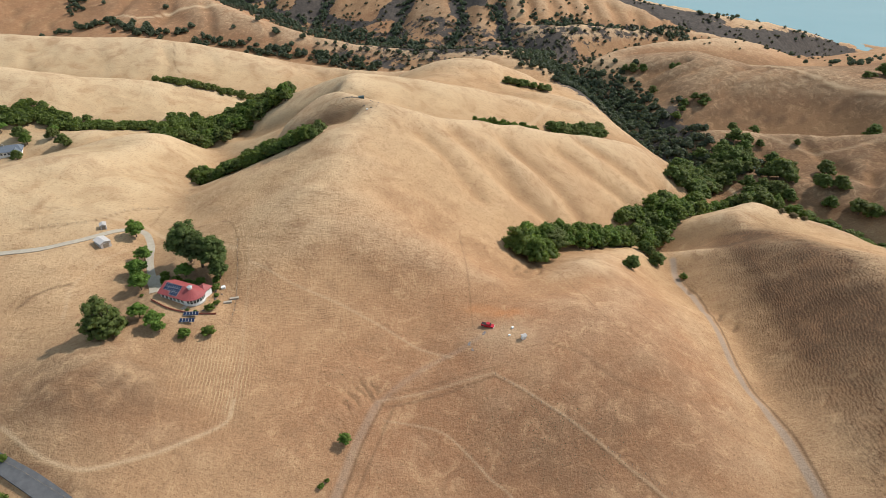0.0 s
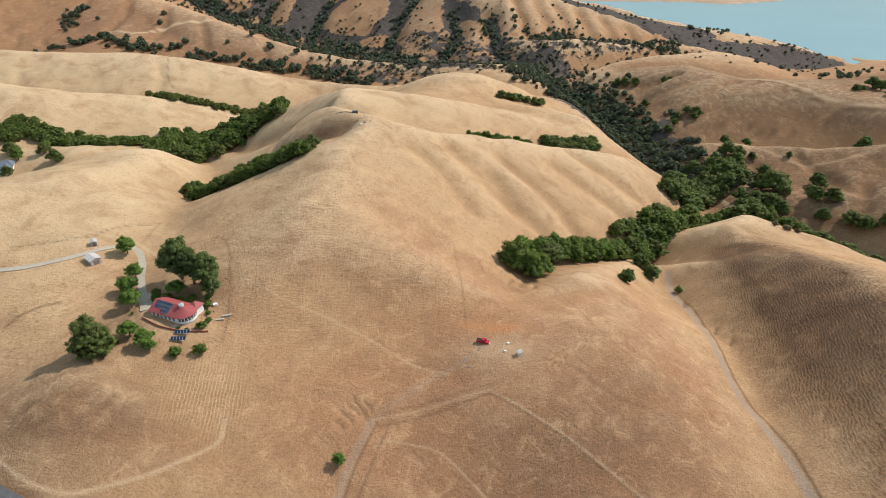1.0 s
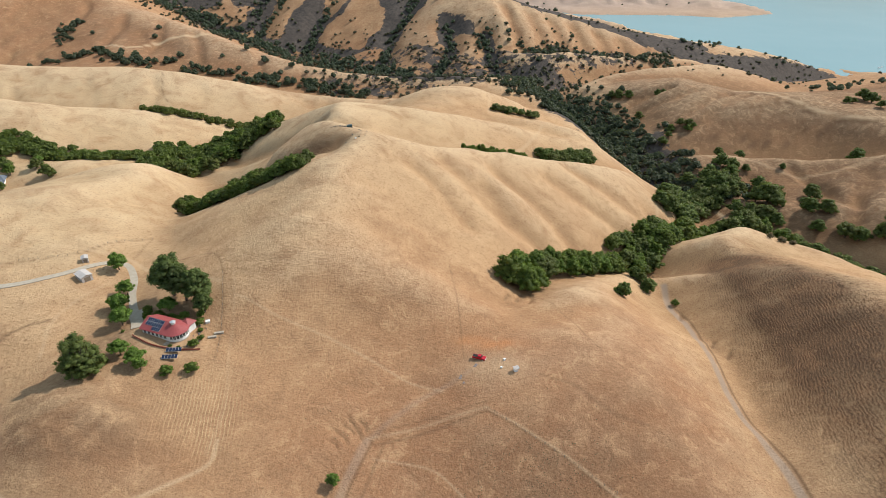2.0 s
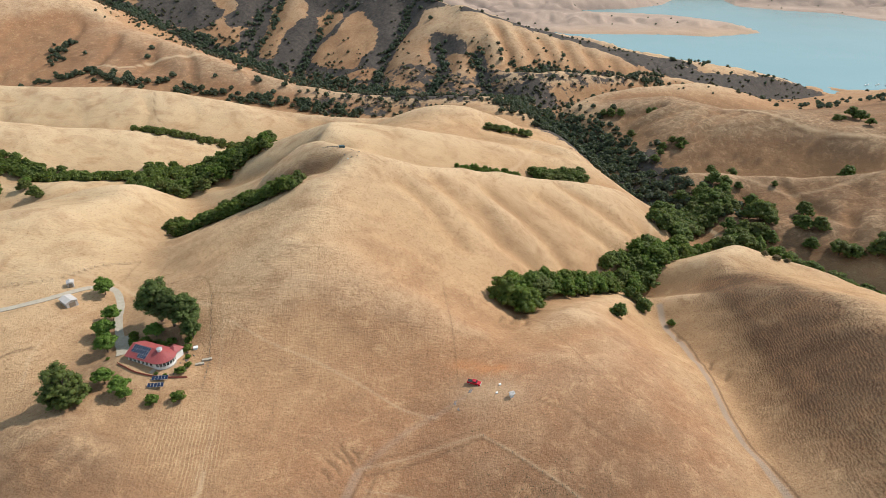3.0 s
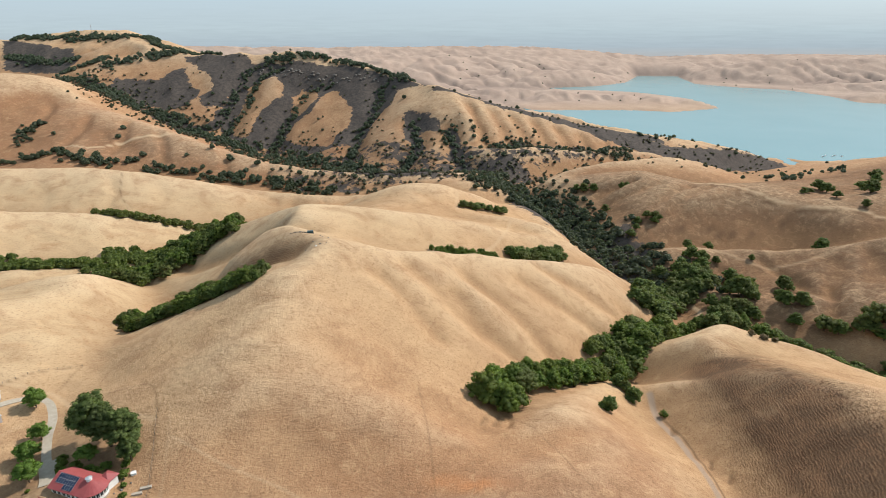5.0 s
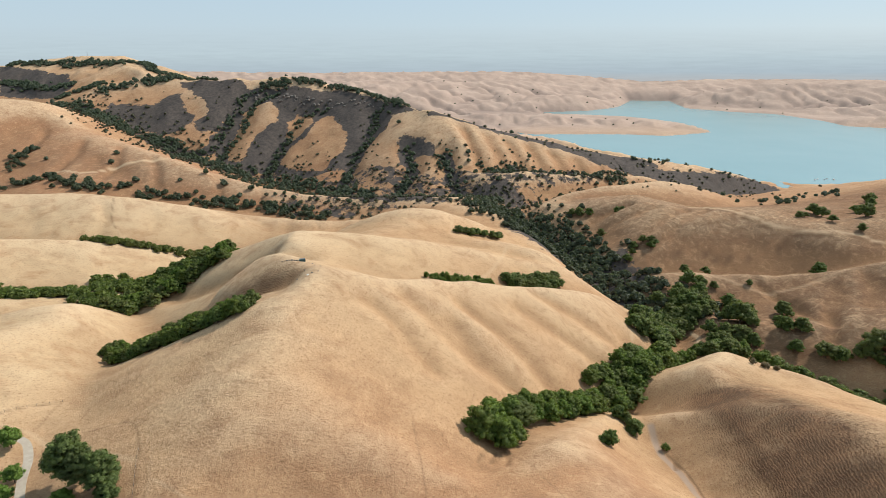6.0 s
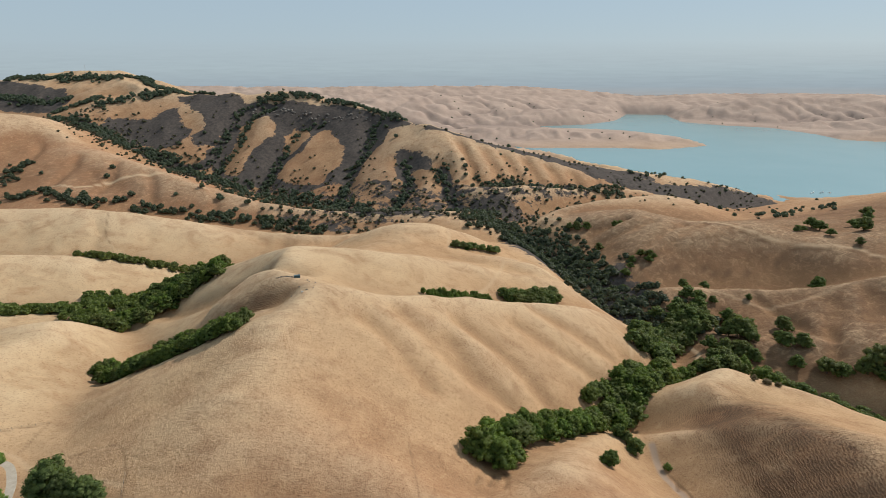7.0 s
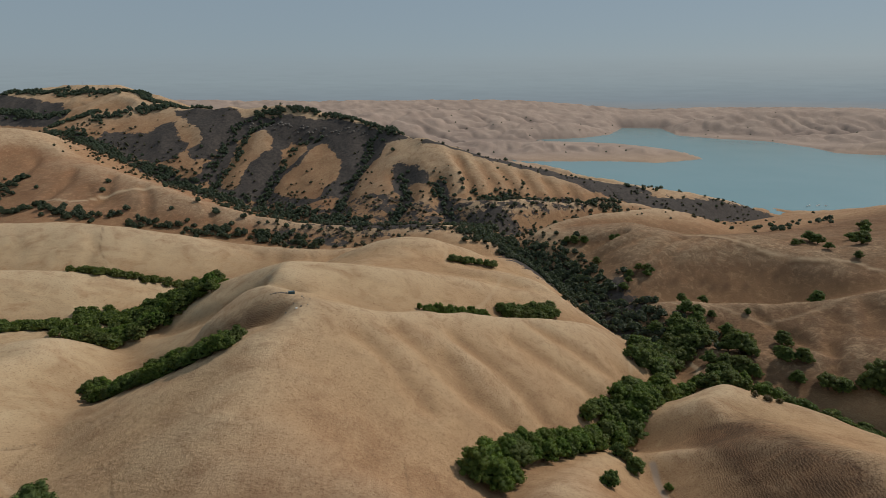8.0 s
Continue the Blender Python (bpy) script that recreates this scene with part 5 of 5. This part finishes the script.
def seams(bm, a, b, c, d, gap=0.6):
    """Raised ribs up a sloping roof face a-b (eave) to d-c (ridge)."""
    a, b, c, d = (Vector(v) for v in (a, b, c, d))
    n = max(2, int((b - a).length / gap))
    up = (b - a).cross(d - a).normalized() * 0.05
    side = (b - a).normalized() * 0.035
    for k in range(n + 1):
        p, q = a.lerp(b, k / n), d.lerp(c, k / n)
        v = [bm.verts.new(x) for x in (p - side, p + side, p + up, q - side, q + side, q + up)]
        bm.faces.new((v[0], v[2], v[5], v[3]))
        bm.faces.new((v[2], v[1], v[4], v[5]))
        bm.faces.new((v[0], v[1], v[2]))


def slab(bm, pts, thick=0.12):
    """A roof sheet with thickness under the polygon pts."""
    top = [bm.verts.new(p) for p in pts]
    low = [bm.verts.new((p[0], p[1], p[2] - thick)) for p in pts]
    n = len(pts)
    bm.faces.new(top)
    bm.faces.new(low[::-1])
    for k in range(n):
        bm.faces.new((low[k], low[(k + 1) % n], top[(k + 1) % n], top[k]))


def window(parent, m, w, h, name="window"):
    fr = bmesh.new()
    for x0, z0, x1, z1 in ((-w / 2 - .08, -.08, w / 2 + .08, 0), (-w / 2 - .08, h, w / 2 + .08, h + .08), (-w / 2 - .08, 0, -w / 2, h), (w / 2, 0, w / 2 + .08, h), (-.03, 0, .03, h)):
        box(fr, x0, -.06, z0, x1, .05, z1)
    win = part(name, fr, WHITE, parent, "", m)
    part("pane", boxed(-w / 2, -.02, 0, w / 2, .02, h), GLASS, win, "dark reflecting glass")


def farmhouse():
    h = thing("farmhouse", "white farmhouse with red metal roof and rounded end", "house", m=HOUSE)
    L, W, H, ov, rise = 13.5, 9.4, 3.0, 0.7, 2.7
    cx, cy = L, W / 2
    outline = [(0, 0)] + [(L, 0)] + arc(cx, cy, W / 2, -75, 75, 8) + [(L, W), (0, W)]
    part("wall", prism(outline, -2.2, H), WHITE, h, "white rendered wall")
    part("plinth", prism([(x + (0.12 if x > L / 2 else -0.12), y + (0.12 if y > cy else -0.12)) for x, y in outline], -2.6, -0.4), STONE, h)
    bm = bmesh.new()
    ridge_z = H + rise
    e = H - .05
    slab(bm, [(-ov, -ov, e), (L, -ov, e), (L, cy, ridge_z), (-ov, cy, ridge_z)])
    slab(bm, [(L, W + ov, e), (-ov, W + ov, e), (-ov, cy, ridge_z), (L, cy, ridge_z)])
    rim = arc(cx, cy, W / 2 + ov, -90, 90, 10)
    for p, q in zip(rim[:-1], rim[1:]):
        slab(bm, [(p[0], p[1], e), (q[0], q[1], e), (cx, cy, ridge_z)])
    seams(bm, (-ov, -ov, e + .01), (L, -ov, e + .01), (L, cy, ridge_z), (-ov, cy, ridge_z))
    seams(bm, (L, W + ov, e + .01), (-ov, W + ov, e + .01), (-ov, cy, ridge_z), (L, cy, ridge_z))
    part("roof", bm, RED_ROOF, h, "red standing-seam metal roof")
    # gable wall
    bm = bmesh.new()
    v = [bm.verts.new(p) for p in ((0.02, 0, H - .1), (0.02, W, H - .1), (0.02, cy, ridge_z - .15), (.25, 0, H - .1), (.25, W, H - .1), (.25, cy, ridge_z - .15))]
    for f in ((0, 2, 1), (3, 4, 5), (0, 3, 5, 2), (1, 2, 5, 4)):
        bm.faces.new([v[k] for k in f])
    part("gable", bm, WHITE, h)
    # cupola
    cup = bmesh.new()
    tube(cup, (L - .6, cy, ridge_z - .5), (L - .6, cy, ridge_z + .7), .95, .95, 12)
    c = part("cupola", cup, WHITE, h, "round white cupola with metal cap")
    cap = bmesh.new()
    tube(cap, (L - .6, cy, ridge_z + .7), (L - .6, cy, ridge_z + 1.15), 1.2, .15, 12)
    part("cap", cap, METAL, c)
    # side wing with a hipped roof
    x0, y0, x1, y1 = 12.6, W - 1.5, 16.8, W + 2.6
    part("wing_wall", boxed(x0, y0, -2.2, x1, y1, H - .3), WHITE, h)
    bm = bmesh.new()
    mx, my, tz = (x0 + x1) / 2, (y0 + y1) / 2, H + 1.5
    cs = [(x0 - .6, y0 - .6, H - .3), (x1 + .6, y0 - .6, H - .3), (x1 + .6, y1 + .6, H - .3), (x0 - .6, y1 + .6, H - .3)]
    for p, q in zip(cs, cs[1:] + cs[:1]):
        slab(bm, [p, q, (mx, my, tz)])
    part("wing_roof", bm, RED_ROOF, h, "red hipped roof of the side wing")
    for k in range(6):
        window(h, pose(1.5 + 2.1 * k, -.02, .7), 1.2, 1.5)
    for k in range(9):
        a = -72 + 16 * k
        if a < 60:
            window(h, pose(cx + (W / 2 - .02) * math.cos(radians(a)), cy + (W / 2 - .02) * math.sin(radians(a)), .8, 0, 0, a + 90), 0.95, 1.6)
    window(h, pose(-.02, 2.6, .8, 0, 0, -90), 1.3, 1.4)
    window(h, pose(-.02, 6.6, .8, 0, 0, -90), 1.3, 1.4)
    door = part("door", boxed(-.5, -.05, 0, .5, .05, 2.1, .01), REDWOOD, h, "red wooden front door", pose(16.62, W + 1.2, -.1, 0, 0, 90))
    hb = bmesh.new()
    tube(hb, (.35, -.1, 1.0), (.35, .1, 1.0), .03, .03, 6)
    part("handle", hb, METAL, door)
    bm = boxed(0, -2.6, -2.4, L + 1, -.15, -.1)
    part("terrace", bm, STONE, h, "pale paved terrace before the house")
    # solar cells on the roof
    arr = thing("solar_array", "dark blue solar panels on the red roof", "solar panels", m=HOUSE)
    tilt = math.degrees(math.atan2(rise + .05, cy + ov))
    pan = panel_mesh()
    for row, (i0, i1) in enumerate(((4, 8), (0, 8), (0, 8))):
        for i in range(i0, i1):
            up = .75 + row * 1.62
            x = .9 + i * 1.04
            z = e + up * math.tan(radians(tilt)) * .93 + .12
            ob = part("panel", pan, PANEL, arr, "", pose(x, -ov + up * .93, z, tilt, 0, 0))
            part("frame", FRAME, METAL, ob)


FRAME = None


def panel_mesh():
    """One photovoltaic panel of 1 by 1.6 m; its frame is a mesh apart."""
    global FRAME
    bm = bmesh.new()
    for i in range(3):
        for j in range(5):
            box(bm, i * .325 + .012, j * .316 + .012, .012, i * .325 + .315, j * .316 + .305, .03)
    box(bm, 0, 0, -.01, .98, 1.58, .012)
    me = bpy.data.meshes.new("panel")
    bm.to_mesh(me)
    bm.free()
    me.materials.append(PANEL)
    bm = bmesh.new()
    for a in ((-.03, -.03, 0, 1.61), (.98, -.03, 1.01, 1.61), (0, -.03, .98, 0), (0, 1.58, .98, 1.61)):
        box(bm, a[0], a[1], -.02, a[2], a[3], .04)
    FRAME = bpy.data.meshes.new("frame")
    bm.to_mesh(FRAME)
    bm.free()
    FRAME.materials.append(METAL)
    return me


farmhouse()


def ground_array(x, y, turn, count):
    z = height_at(x, y)
    a = thing("ground_solar_array", "row of tilted solar panels on posts in the grass", "solar panels", "ground solar rows", pose(x, y, z, 0, 0, turn))
    pan = panel_mesh()
    for i in range(count):
        ob = part("panel", pan, PANEL, a, "", pose(i * 1.12, 0, .45, 24, 0, 0))
        part("frame", FRAME, METAL, ob)
    for i in range(0, count + 1, 2):
        for oy, foot, head in ((.1, -.6, .5), (1.35, -.8, 1.05)):
            bm = bmesh.new()
            tube(bm, (i * 1.12, oy, foot), (i * 1.12, oy, head), .04, .04, 6)
            part("post", bm, METAL, a)


ground_array(-97.6, 168.6, 3, 5)
ground_array(-98.0, 165.4, 3, 5)


def rail_fence(name, label, nodes, mat, tall, gap, boards, wire=False, group=""):
    """Posts with boards or wires along a line on the ground."""
    line = spline([(x, y, 0) for x, y in nodes], 10)
    spots, run = [tuple(line[0][:2])], 0.0
    for a, b in zip(line[:-1], line[1:]):
        run += math.hypot(b[0] - a[0], b[1] - a[1])
        if run >= gap:
            run = 0.0
            spots.append((b[0], b[1]))
    pts = np.array(spots)
    zs = land(pts[:, 0], pts[:, 1])
    f = thing(name, label, "fence", group, pose(pts[0][0], pts[0][1], zs[0]))
    o = Vector((pts[0][0], pts[0][1], zs[0]))
    pm = bpy.data.meshes.new("post")
    b = boxed(-.06, -.06, -.5, .06, .06, tall, .015)
    b.to_mesh(pm)
    b.free()
    pm.materials.append(mat)
    ps = [Vector((x, y, z)) - o for (x, y), z in zip(pts, zs)]
    for p in ps:
        part("post", pm, mat, f, "", Matrix.Translation(p))
    for hgt in boards:
        bm = bmesh.new()
        for p, q in zip(ps[:-1], ps[1:]):
            up = Vector((0, 0, hgt))
            if wire:
                tube(bm, p + up, q + up, .012, .012, 4)
            else:
                d = (q - p).normalized()
                s = Vector((-d.y, d.x, 0)) * .03
                u = Vector((0, 0, .22))
                v = [bm.verts.new(x) for x in (p + up - s, q + up - s, q + up + s, p + up + s, p + up - s + u, q + up - s + u, q + up + s + u, p + up + s + u)]
                for k in ((0, 1, 5, 4), (2, 3, 7, 6), (4, 5, 6, 7), (3, 2, 1, 0), (0, 4, 7, 3), (1, 2, 6, 5)):
                    bm.faces.new([v[i] for i in k])
        part("wire" if wire else "rail", bm, mat, f)


rail_fence("garden_fence", "low red-brown board fence below the terrace", [(-112.5, 176.4), (-109.6, 174.6), (-104.8, 172), (-100, 170.8), (-94.9, 170.3), (-90, 170.8), (-85, 172)], REDWOOD, .9, 2.2, (.02, .3, .58))
rail_fence("wire_fence", "thin wire fence on wooden posts beside the yard", [(-89, 212), (-86, 200), (-83.5, 190), (-81.5, 180), (-80.5, 172)], WOOD, 1.3, 3.0, (.5, .85, 1.2), True, "wire fences")
rail_fence("wire_fence", "thin wire fence on wooden posts across the hillside", [(-182, 224), (-165, 231), (-153, 250), (-141, 260)], WOOD, 1.3, 3.0, (.5, .85, 1.2), True, "wire fences")
rail_fence("wire_fence", "thin wire fence on wooden posts down the slope", [(19, 151), (34, 139), (48, 128), (60, 120), (72, 111)], WOOD, 1.3, 3.5, (.5, .85, 1.2), True, "wire fences")
rail_fence("wire_fence", "thin wire fence on wooden posts above the road", [(-140, 113), (-120, 105), (-100, 97), (-88, 94)], WOOD, 1.3, 3.5, (.5, .85, 1.2), True, "wire fences")


# ---------------------------------------------------------------- sheds
def shed(name, label, x, y, turn, w, d, h, rise, roof):
    z = height_at(x, y)
    s = thing(name, label, "shed", m=pose(x, y, z, 0, 0, turn))
    bm = bmesh.new()
    lo = [bm.verts.new(p) for p in ((-w / 2, -d / 2, -1.2), (w / 2, -d / 2, -1.2), (w / 2, d / 2, -1.2), (-w / 2, d / 2, -1.2))]
    hi = [bm.verts.new(p) for p in ((-w / 2, -d / 2, h), (w / 2, -d / 2, h), (w / 2, d / 2, h), (-w / 2, d / 2, h))]
    g = [bm.verts.new((-w / 2, 0, h + rise)), bm.verts.new((w / 2, 0, h + rise))]
    bm.faces.new((lo[0], lo[1], hi[1], hi[0]))
    bm.faces.new((lo[2], lo[3], hi[3], hi[2]))
    bm.faces.new((lo[1], lo[2], hi[2], g[1], hi[1]))
    bm.faces.new((lo[3], lo[0], hi[0], g[0], hi[3]))
    part("wall", bm, WHITE if name == "pump_shed" else TIN, s)
    bm = bmesh.new()
    for sy in (-1, 1):
        a, b, c, e = (-w / 2 - .3, sy * (d / 2 + .3), h + .03), (w / 2 + .3, sy * (d / 2 + .3), h + .03), (w / 2 + .3, 0, h + rise + .1), (-w / 2 - .3, 0, h + rise + .1)
        pts = [a, b, c, e] if sy < 0 else [b, a, e, c]
        slab(bm, pts, .08)
        seams(bm, *pts, gap=.5)
    part("roof", bm, roof, s, "pale ribbed metal roof")
    door = part("door", boxed(w / 2, -d * .28, -.1, w / 2 + .06, d * .28, h * .82, .01), WOOD, s)
    hb = bmesh.new()
    tube(hb, (w / 2 + .06, d * .2, 1), (w / 2 + .16, d * .2, 1), .03, .03, 6)
    part("handle", hb, METAL, door)
    return s


shed("garage", "pale metal-roofed garage beside the gravel drive", -150.5, 215.8, -38, 6.2, 4.4, 2.3, .7, TIN)
shed("tool_shed", "small galvanised shed on the dry slope", -156.3, 228.6, -60, 3.0, 2.4, 2.1, .5, TIN)
shed("pump_shed", "small white pump house on the worn flat", 30.8, 167.2, 20, 1.5, 1.3, 1.5, .35, TIN)


# ---------------------------------------------------------------- pickup
def pickup(x, y, turn):
    z = height_at(x, y)
    t = thing("pickup_truck", "red pickup truck parked on the bare flat", "pickup truck", m=pose(x, y, z + .05, 0, 0, turn))
    bm = bmesh.new()
    prof = [(-2.6, .45), (2.5, .45), (2.6, .7), (2.55, 1.05), (1.35, 1.15), (-.55, 1.15), (-2.6, 1.1)]
    lo = [bm.verts.new((px, -.92, pz)) for px, pz in prof]
    hi = [bm.verts.new((px, .92, pz)) for px, pz in prof]
    for k in range(len(prof)):
        bm.faces.new((lo[k], hi[k], hi[(k + 1) % 7], lo[(k + 1) % 7]))
    bm.faces.new(lo)
    bm.faces.new(hi[::-1])
    body = part("body", bm, PAINT_RED, t, "glossy red paint")
    bm = bmesh.new()
    prof = [(-.6, 1.15), (1.3, 1.15), (.75, 1.78), (-.45, 1.8)]
    lo = [bm.verts.new((px, -.82 + .1 * (pz > 1.5), pz)) for px, pz in prof]
    hi = [bm.verts.new((px, .82 - .1 * (pz > 1.5), pz)) for px, pz in prof]
    for k in range(4):
        bm.faces.new((lo[k], hi[k], hi[(k + 1) % 4], lo[(k + 1) % 4]))
    bm.faces.new(lo)
    bm.faces.new(hi[::-1])
    cab = part("cab", bm, PAINT_RED, t)
    bm = bmesh.new()
    v = [bm.verts.new(p) for p in ((1.24, -.72, 1.24), (1.24, .72, 1.24), (.82, .64, 1.72), (.82, -.64, 1.72))]
    bm.faces.new(v)
    bmesh.ops.solidify(bm, geom=bm.faces[:], thickness=.03)
    part("windscreen", bm, GLASS, cab)
    for s in (-1, 1):
        part("side_window", boxed(-.4, s * .79 - .02, 1.25, .8, s * .79 + .02, 1.66), GLASS, cab)
        part("headlight", boxed(2.5, s * .65 - .16, .75, 2.6, s * .65 + .16, .95, .02), WHITE, body)
    part("bed_liner", boxed(-2.5, -.78, 1.0, -.7, .78, 1.16), RUBBER, body, "dark open load bed")
    for px in (-1.65, 1.6):
        for s in (-1, 1):
            bm = bmesh.new()
            tube(bm, (px, s * .72, .38), (px, s * .98, .38), .39, .39, 16)
            wh = part("wheel", bm, RUBBER, t)
            rm = bmesh.new()
            tube(rm, (px, s * .97, .38), (px, s * 1.0, .38), .22, .2, 12)
            part("rim", rm, METAL, wh)
    part("bumper", boxed(2.55, -.9, .42, 2.7, .9, .62, .03), METAL, t)


pickup(17.8, 176.4, -22)


def pallet(x, y, turn, n, gap):
    z = height_at(x, y)
    p = thing("frame_stack", "grey slatted frames lying on the bare ground", "pallet", "frames on the flat", pose(x, y, z + .05, 0, 0, turn))
    for k in range(n):
        part("slat", boxed(k * gap, 0, 0, k * gap + .55 * gap, 2.2, .14, .02), SLATE, p)
    part("bearer", boxed(0, .3, -.3, n * gap, .5, 0), WOOD, p)
    part("bearer", boxed(0, 1.7, -.3, n * gap, 1.9, 0), WOOD, p)


pallet(15.2, 171.6, -30, 5, .55)
pallet(9.4, 166.0, -20, 4, .45)
pallet(10.6, 163.2, -25, 3, .4)


def block(x, y, turn, lx, ly, lz, mat, label, cat, name):
    t = thing(name, label, cat, m=pose(x, y, height_at(x, y), 0, 0, turn))
    part("body", boxed(-lx / 2, -ly / 2, -.2, lx / 2, ly / 2, lz, .06), mat, t)
    part("lid", boxed(-lx / 2 - .04, -ly / 2 - .04, lz, lx / 2 + .04, ly / 2 + .04, lz + .06, .02), mat, t)


block(25.6, 169.2, 10, .8, .6, .5, WHITE, "small white box standing in the grass", "box", "storage_box")
block(27.3, 173.6, 30, .9, .7, .6, WHITE, "small white tub near the pickup", "tub", "water_tub")
block(-88.2, 186.4, 20, 1.6, 1.3, .7, WHITE, "white planter box in the yard", "planter", "planter_box")
block(-84.4, 178.9, 15, 3.0, 1.0, .5, STONE, "long pale raised bed in the yard", "planter", "raised_bed")
block(-82.5, 181.2, 15, 3.4, 1.0, .5, STONE, "long pale raised bed in the yard", "planter", "raised_bed")

# the hilltop
block(-50.2, 347.3, 15, 3.4, 1.8, 1.4, TEAL, "dark teal water tank on the bare summit", "water tank", "water_tank")
block(-43, 318, 0, 1.0, .6, .4, WHITE, "white salt tub below the summit", "tub", "salt_tub")


def rocks(name, label, spots, lo, hi, seed, group="stones of the hilltop"):
    """Separate weathered stones, partly sunk in the ground."""
    r = random.Random(seed)
    forms = []
    for k in range(3):
        bm = bmesh.new()
        bmesh.ops.create_icosphere(bm, subdivisions=2, radius=1)
        for v in bm.verts:
            v.co *= 1 + .35 * noise.noise(v.co * 1.3 + Vector((k * 7, 0, 0)))
            v.co.z *= .7
        me = bpy.data.meshes.new("stone")
        bm.to_mesh(me)
        bm.free()
        me.materials.append(ROCK)
        forms.append(me)
    pts = np.array(spots)
    for (x, y), z in zip(spots, land(pts[:, 0], pts[:, 1])):
        s = r.uniform(lo, hi)
        ob = new(name, r.choice(forms))
        ob.matrix_basis = pose(x, y, z + s * .15, 0, 0, r.uniform(0, 360)) @ Matrix.Diagonal((s, s * r.uniform(.7, 1.1), s, 1))
        tagged(ob, label, "rock", group)


rocks("stone", "weathered grey stone half sunk in dry grass", [(-62 + 1.5 * k, 350 - .4 * k) for k in range(7)] + [(-44, 343), (-42, 336), (-38, 331), (-46, 328), (-41, 320), (-38, 322), (-49, 321)], .35, .75, 4)


rocks("garden_stone", "pale stone edging a planted bed beside the farmhouse", [(-91.5 + 1.1 * (k % 4) + .4 * (k % 3), 172.5 + 1.5 * k) for k in range(11)], .3, .6, 12, "stones of the yard")


# ---------------------------------------------------------------- the neighbour's house
def neighbour(x, y, turn):
    z = height_at(x, y) + .3
    h = thing("neighbour_house", "white house with slate-blue gabled roof among trees", "house", m=pose(x, y, z, 0, 0, turn))
    part("wall", boxed(-8, -5, -2, 8, 5, 3.2), WHITE, h)
    part("porch_wall", boxed(2, -9, -2, 8, -5, 2.8), WHITE, h)
    bm = bmesh.new()
    slab(bm, [(-9, -6, 3.1), (9, -6, 3.1), (6, 0, 6.2), (-6, 0, 6.2)])
    slab(bm, [(9, 6, 3.1), (-9, 6, 3.1), (-6, 0, 6.2), (6, 0, 6.2)])
    slab(bm, [(9, -6, 3.1), (9, 6, 3.1), (6, 0, 6.2)])
    slab(bm, [(-9, 6, 3.1), (-9, -6, 3.1), (-6, 0, 6.2)])
    roof = part("roof", bm, SLATE, h, "slate-blue shingle roof")
    bm = bmesh.new()
    slab(bm, [(1.4, -9.8, 2.7), (5, -9.8, 5), (5, -2, 5), (1.4, -2, 2.7)])
    slab(bm, [(5, -9.8, 5), (8.6, -9.8, 2.7), (8.6, -2, 2.7), (5, -2, 5)])
    part("porch_roof", bm, SLATE, h)
    part("chimney", boxed(-3, -.5, 5, -2, .5, 7.4), STONE, roof)
    for k in range(4):
        window(h, pose(-6.5 + 2.2 * k, -5.02, .8), 1.3, 1.4)
    window(h, pose(5, -9.02, .7), 1.8, 1.5)


neighbour(-310, 384, 25)
ribbon("forecourt", [(-300, 352), (-312, 366), (-322, 378)], 9, GRAVEL, "pale concrete forecourt of the neighbouring house", "drive", .2)
for k, (x, y, s) in enumerate([(-338, 402, 1.2), (-345, 395, 1.3), (-331, 410, 1.1), (-311, 402, 1.0), (-304, 396, .8), (-291, 411, .75), (-297, 372, .7), (-352, 405, 1.2), (-304, 380, .6)]):
    plant([OAKS[1], BAYS[0], GARDEN[0]][k % 3], x, y, s, 57 * k, height_at(x, y))


# ---------------------------------------------------------------- far landmarks
def mast(x, y, tall):
    z = height_at(x, y)
    t = thing("radio_mast", "thin grey lattice mast on the wooded hilltop", "mast", m=pose(x, y, z))
    for a in (0, 120, 240):
        bm = bmesh.new()
        tube(bm, (1.4 * math.cos(radians(a)), 1.4 * math.sin(radians(a)), -1), (.25 * math.cos(radians(a)), .25 * math.sin(radians(a)), tall), .16, .1, 5)
        part("leg", bm, METAL, t)
    for k in range(9):
        s, hh = 1.4 - 1.15 * k / 9, tall * k / 9
        bm = bmesh.new()
        ps = [(s * math.cos(radians(a)), s * math.sin(radians(a)), hh) for a in (0, 120, 240)]
        for p, q in zip(ps, ps[1:] + ps[:1]):
            tube(bm, p, q, .07, .07, 4)
        part("brace", bm, METAL, t)


mast(-820, 1760, 26)
for k in range(5):
    t = thing("boat", "small white boat moored near the dam", "boat", "moored boats", pose(1112 + 13 * k, 1442 + 9 * (k % 2), -175, 0, 0, 25 + 17 * k))
    part("hull", prism([(-4, -1.4), (2.5, -1.4), (4.5, 0), (2.5, 1.4), (-4, 1.4)], -.4, 1.0), WHITE, t)
    part("cabin", boxed(-2.5, -1.0, 1.0, 1.5, 1.0, 2.6, .1), WHITE, t)


r_out = random.Random(8)
rocks("outcrop_rock", "grey-brown rock outcrop below the ridge crest", [(-330 + 5.2 * k + r_out.uniform(-7, 7), 1436 - 1.25 * k - .010 * k * k + r_out.uniform(-26, 0)) for k in range(64)], 1.6, 4.2, 9, "rocks of the far outcrop")
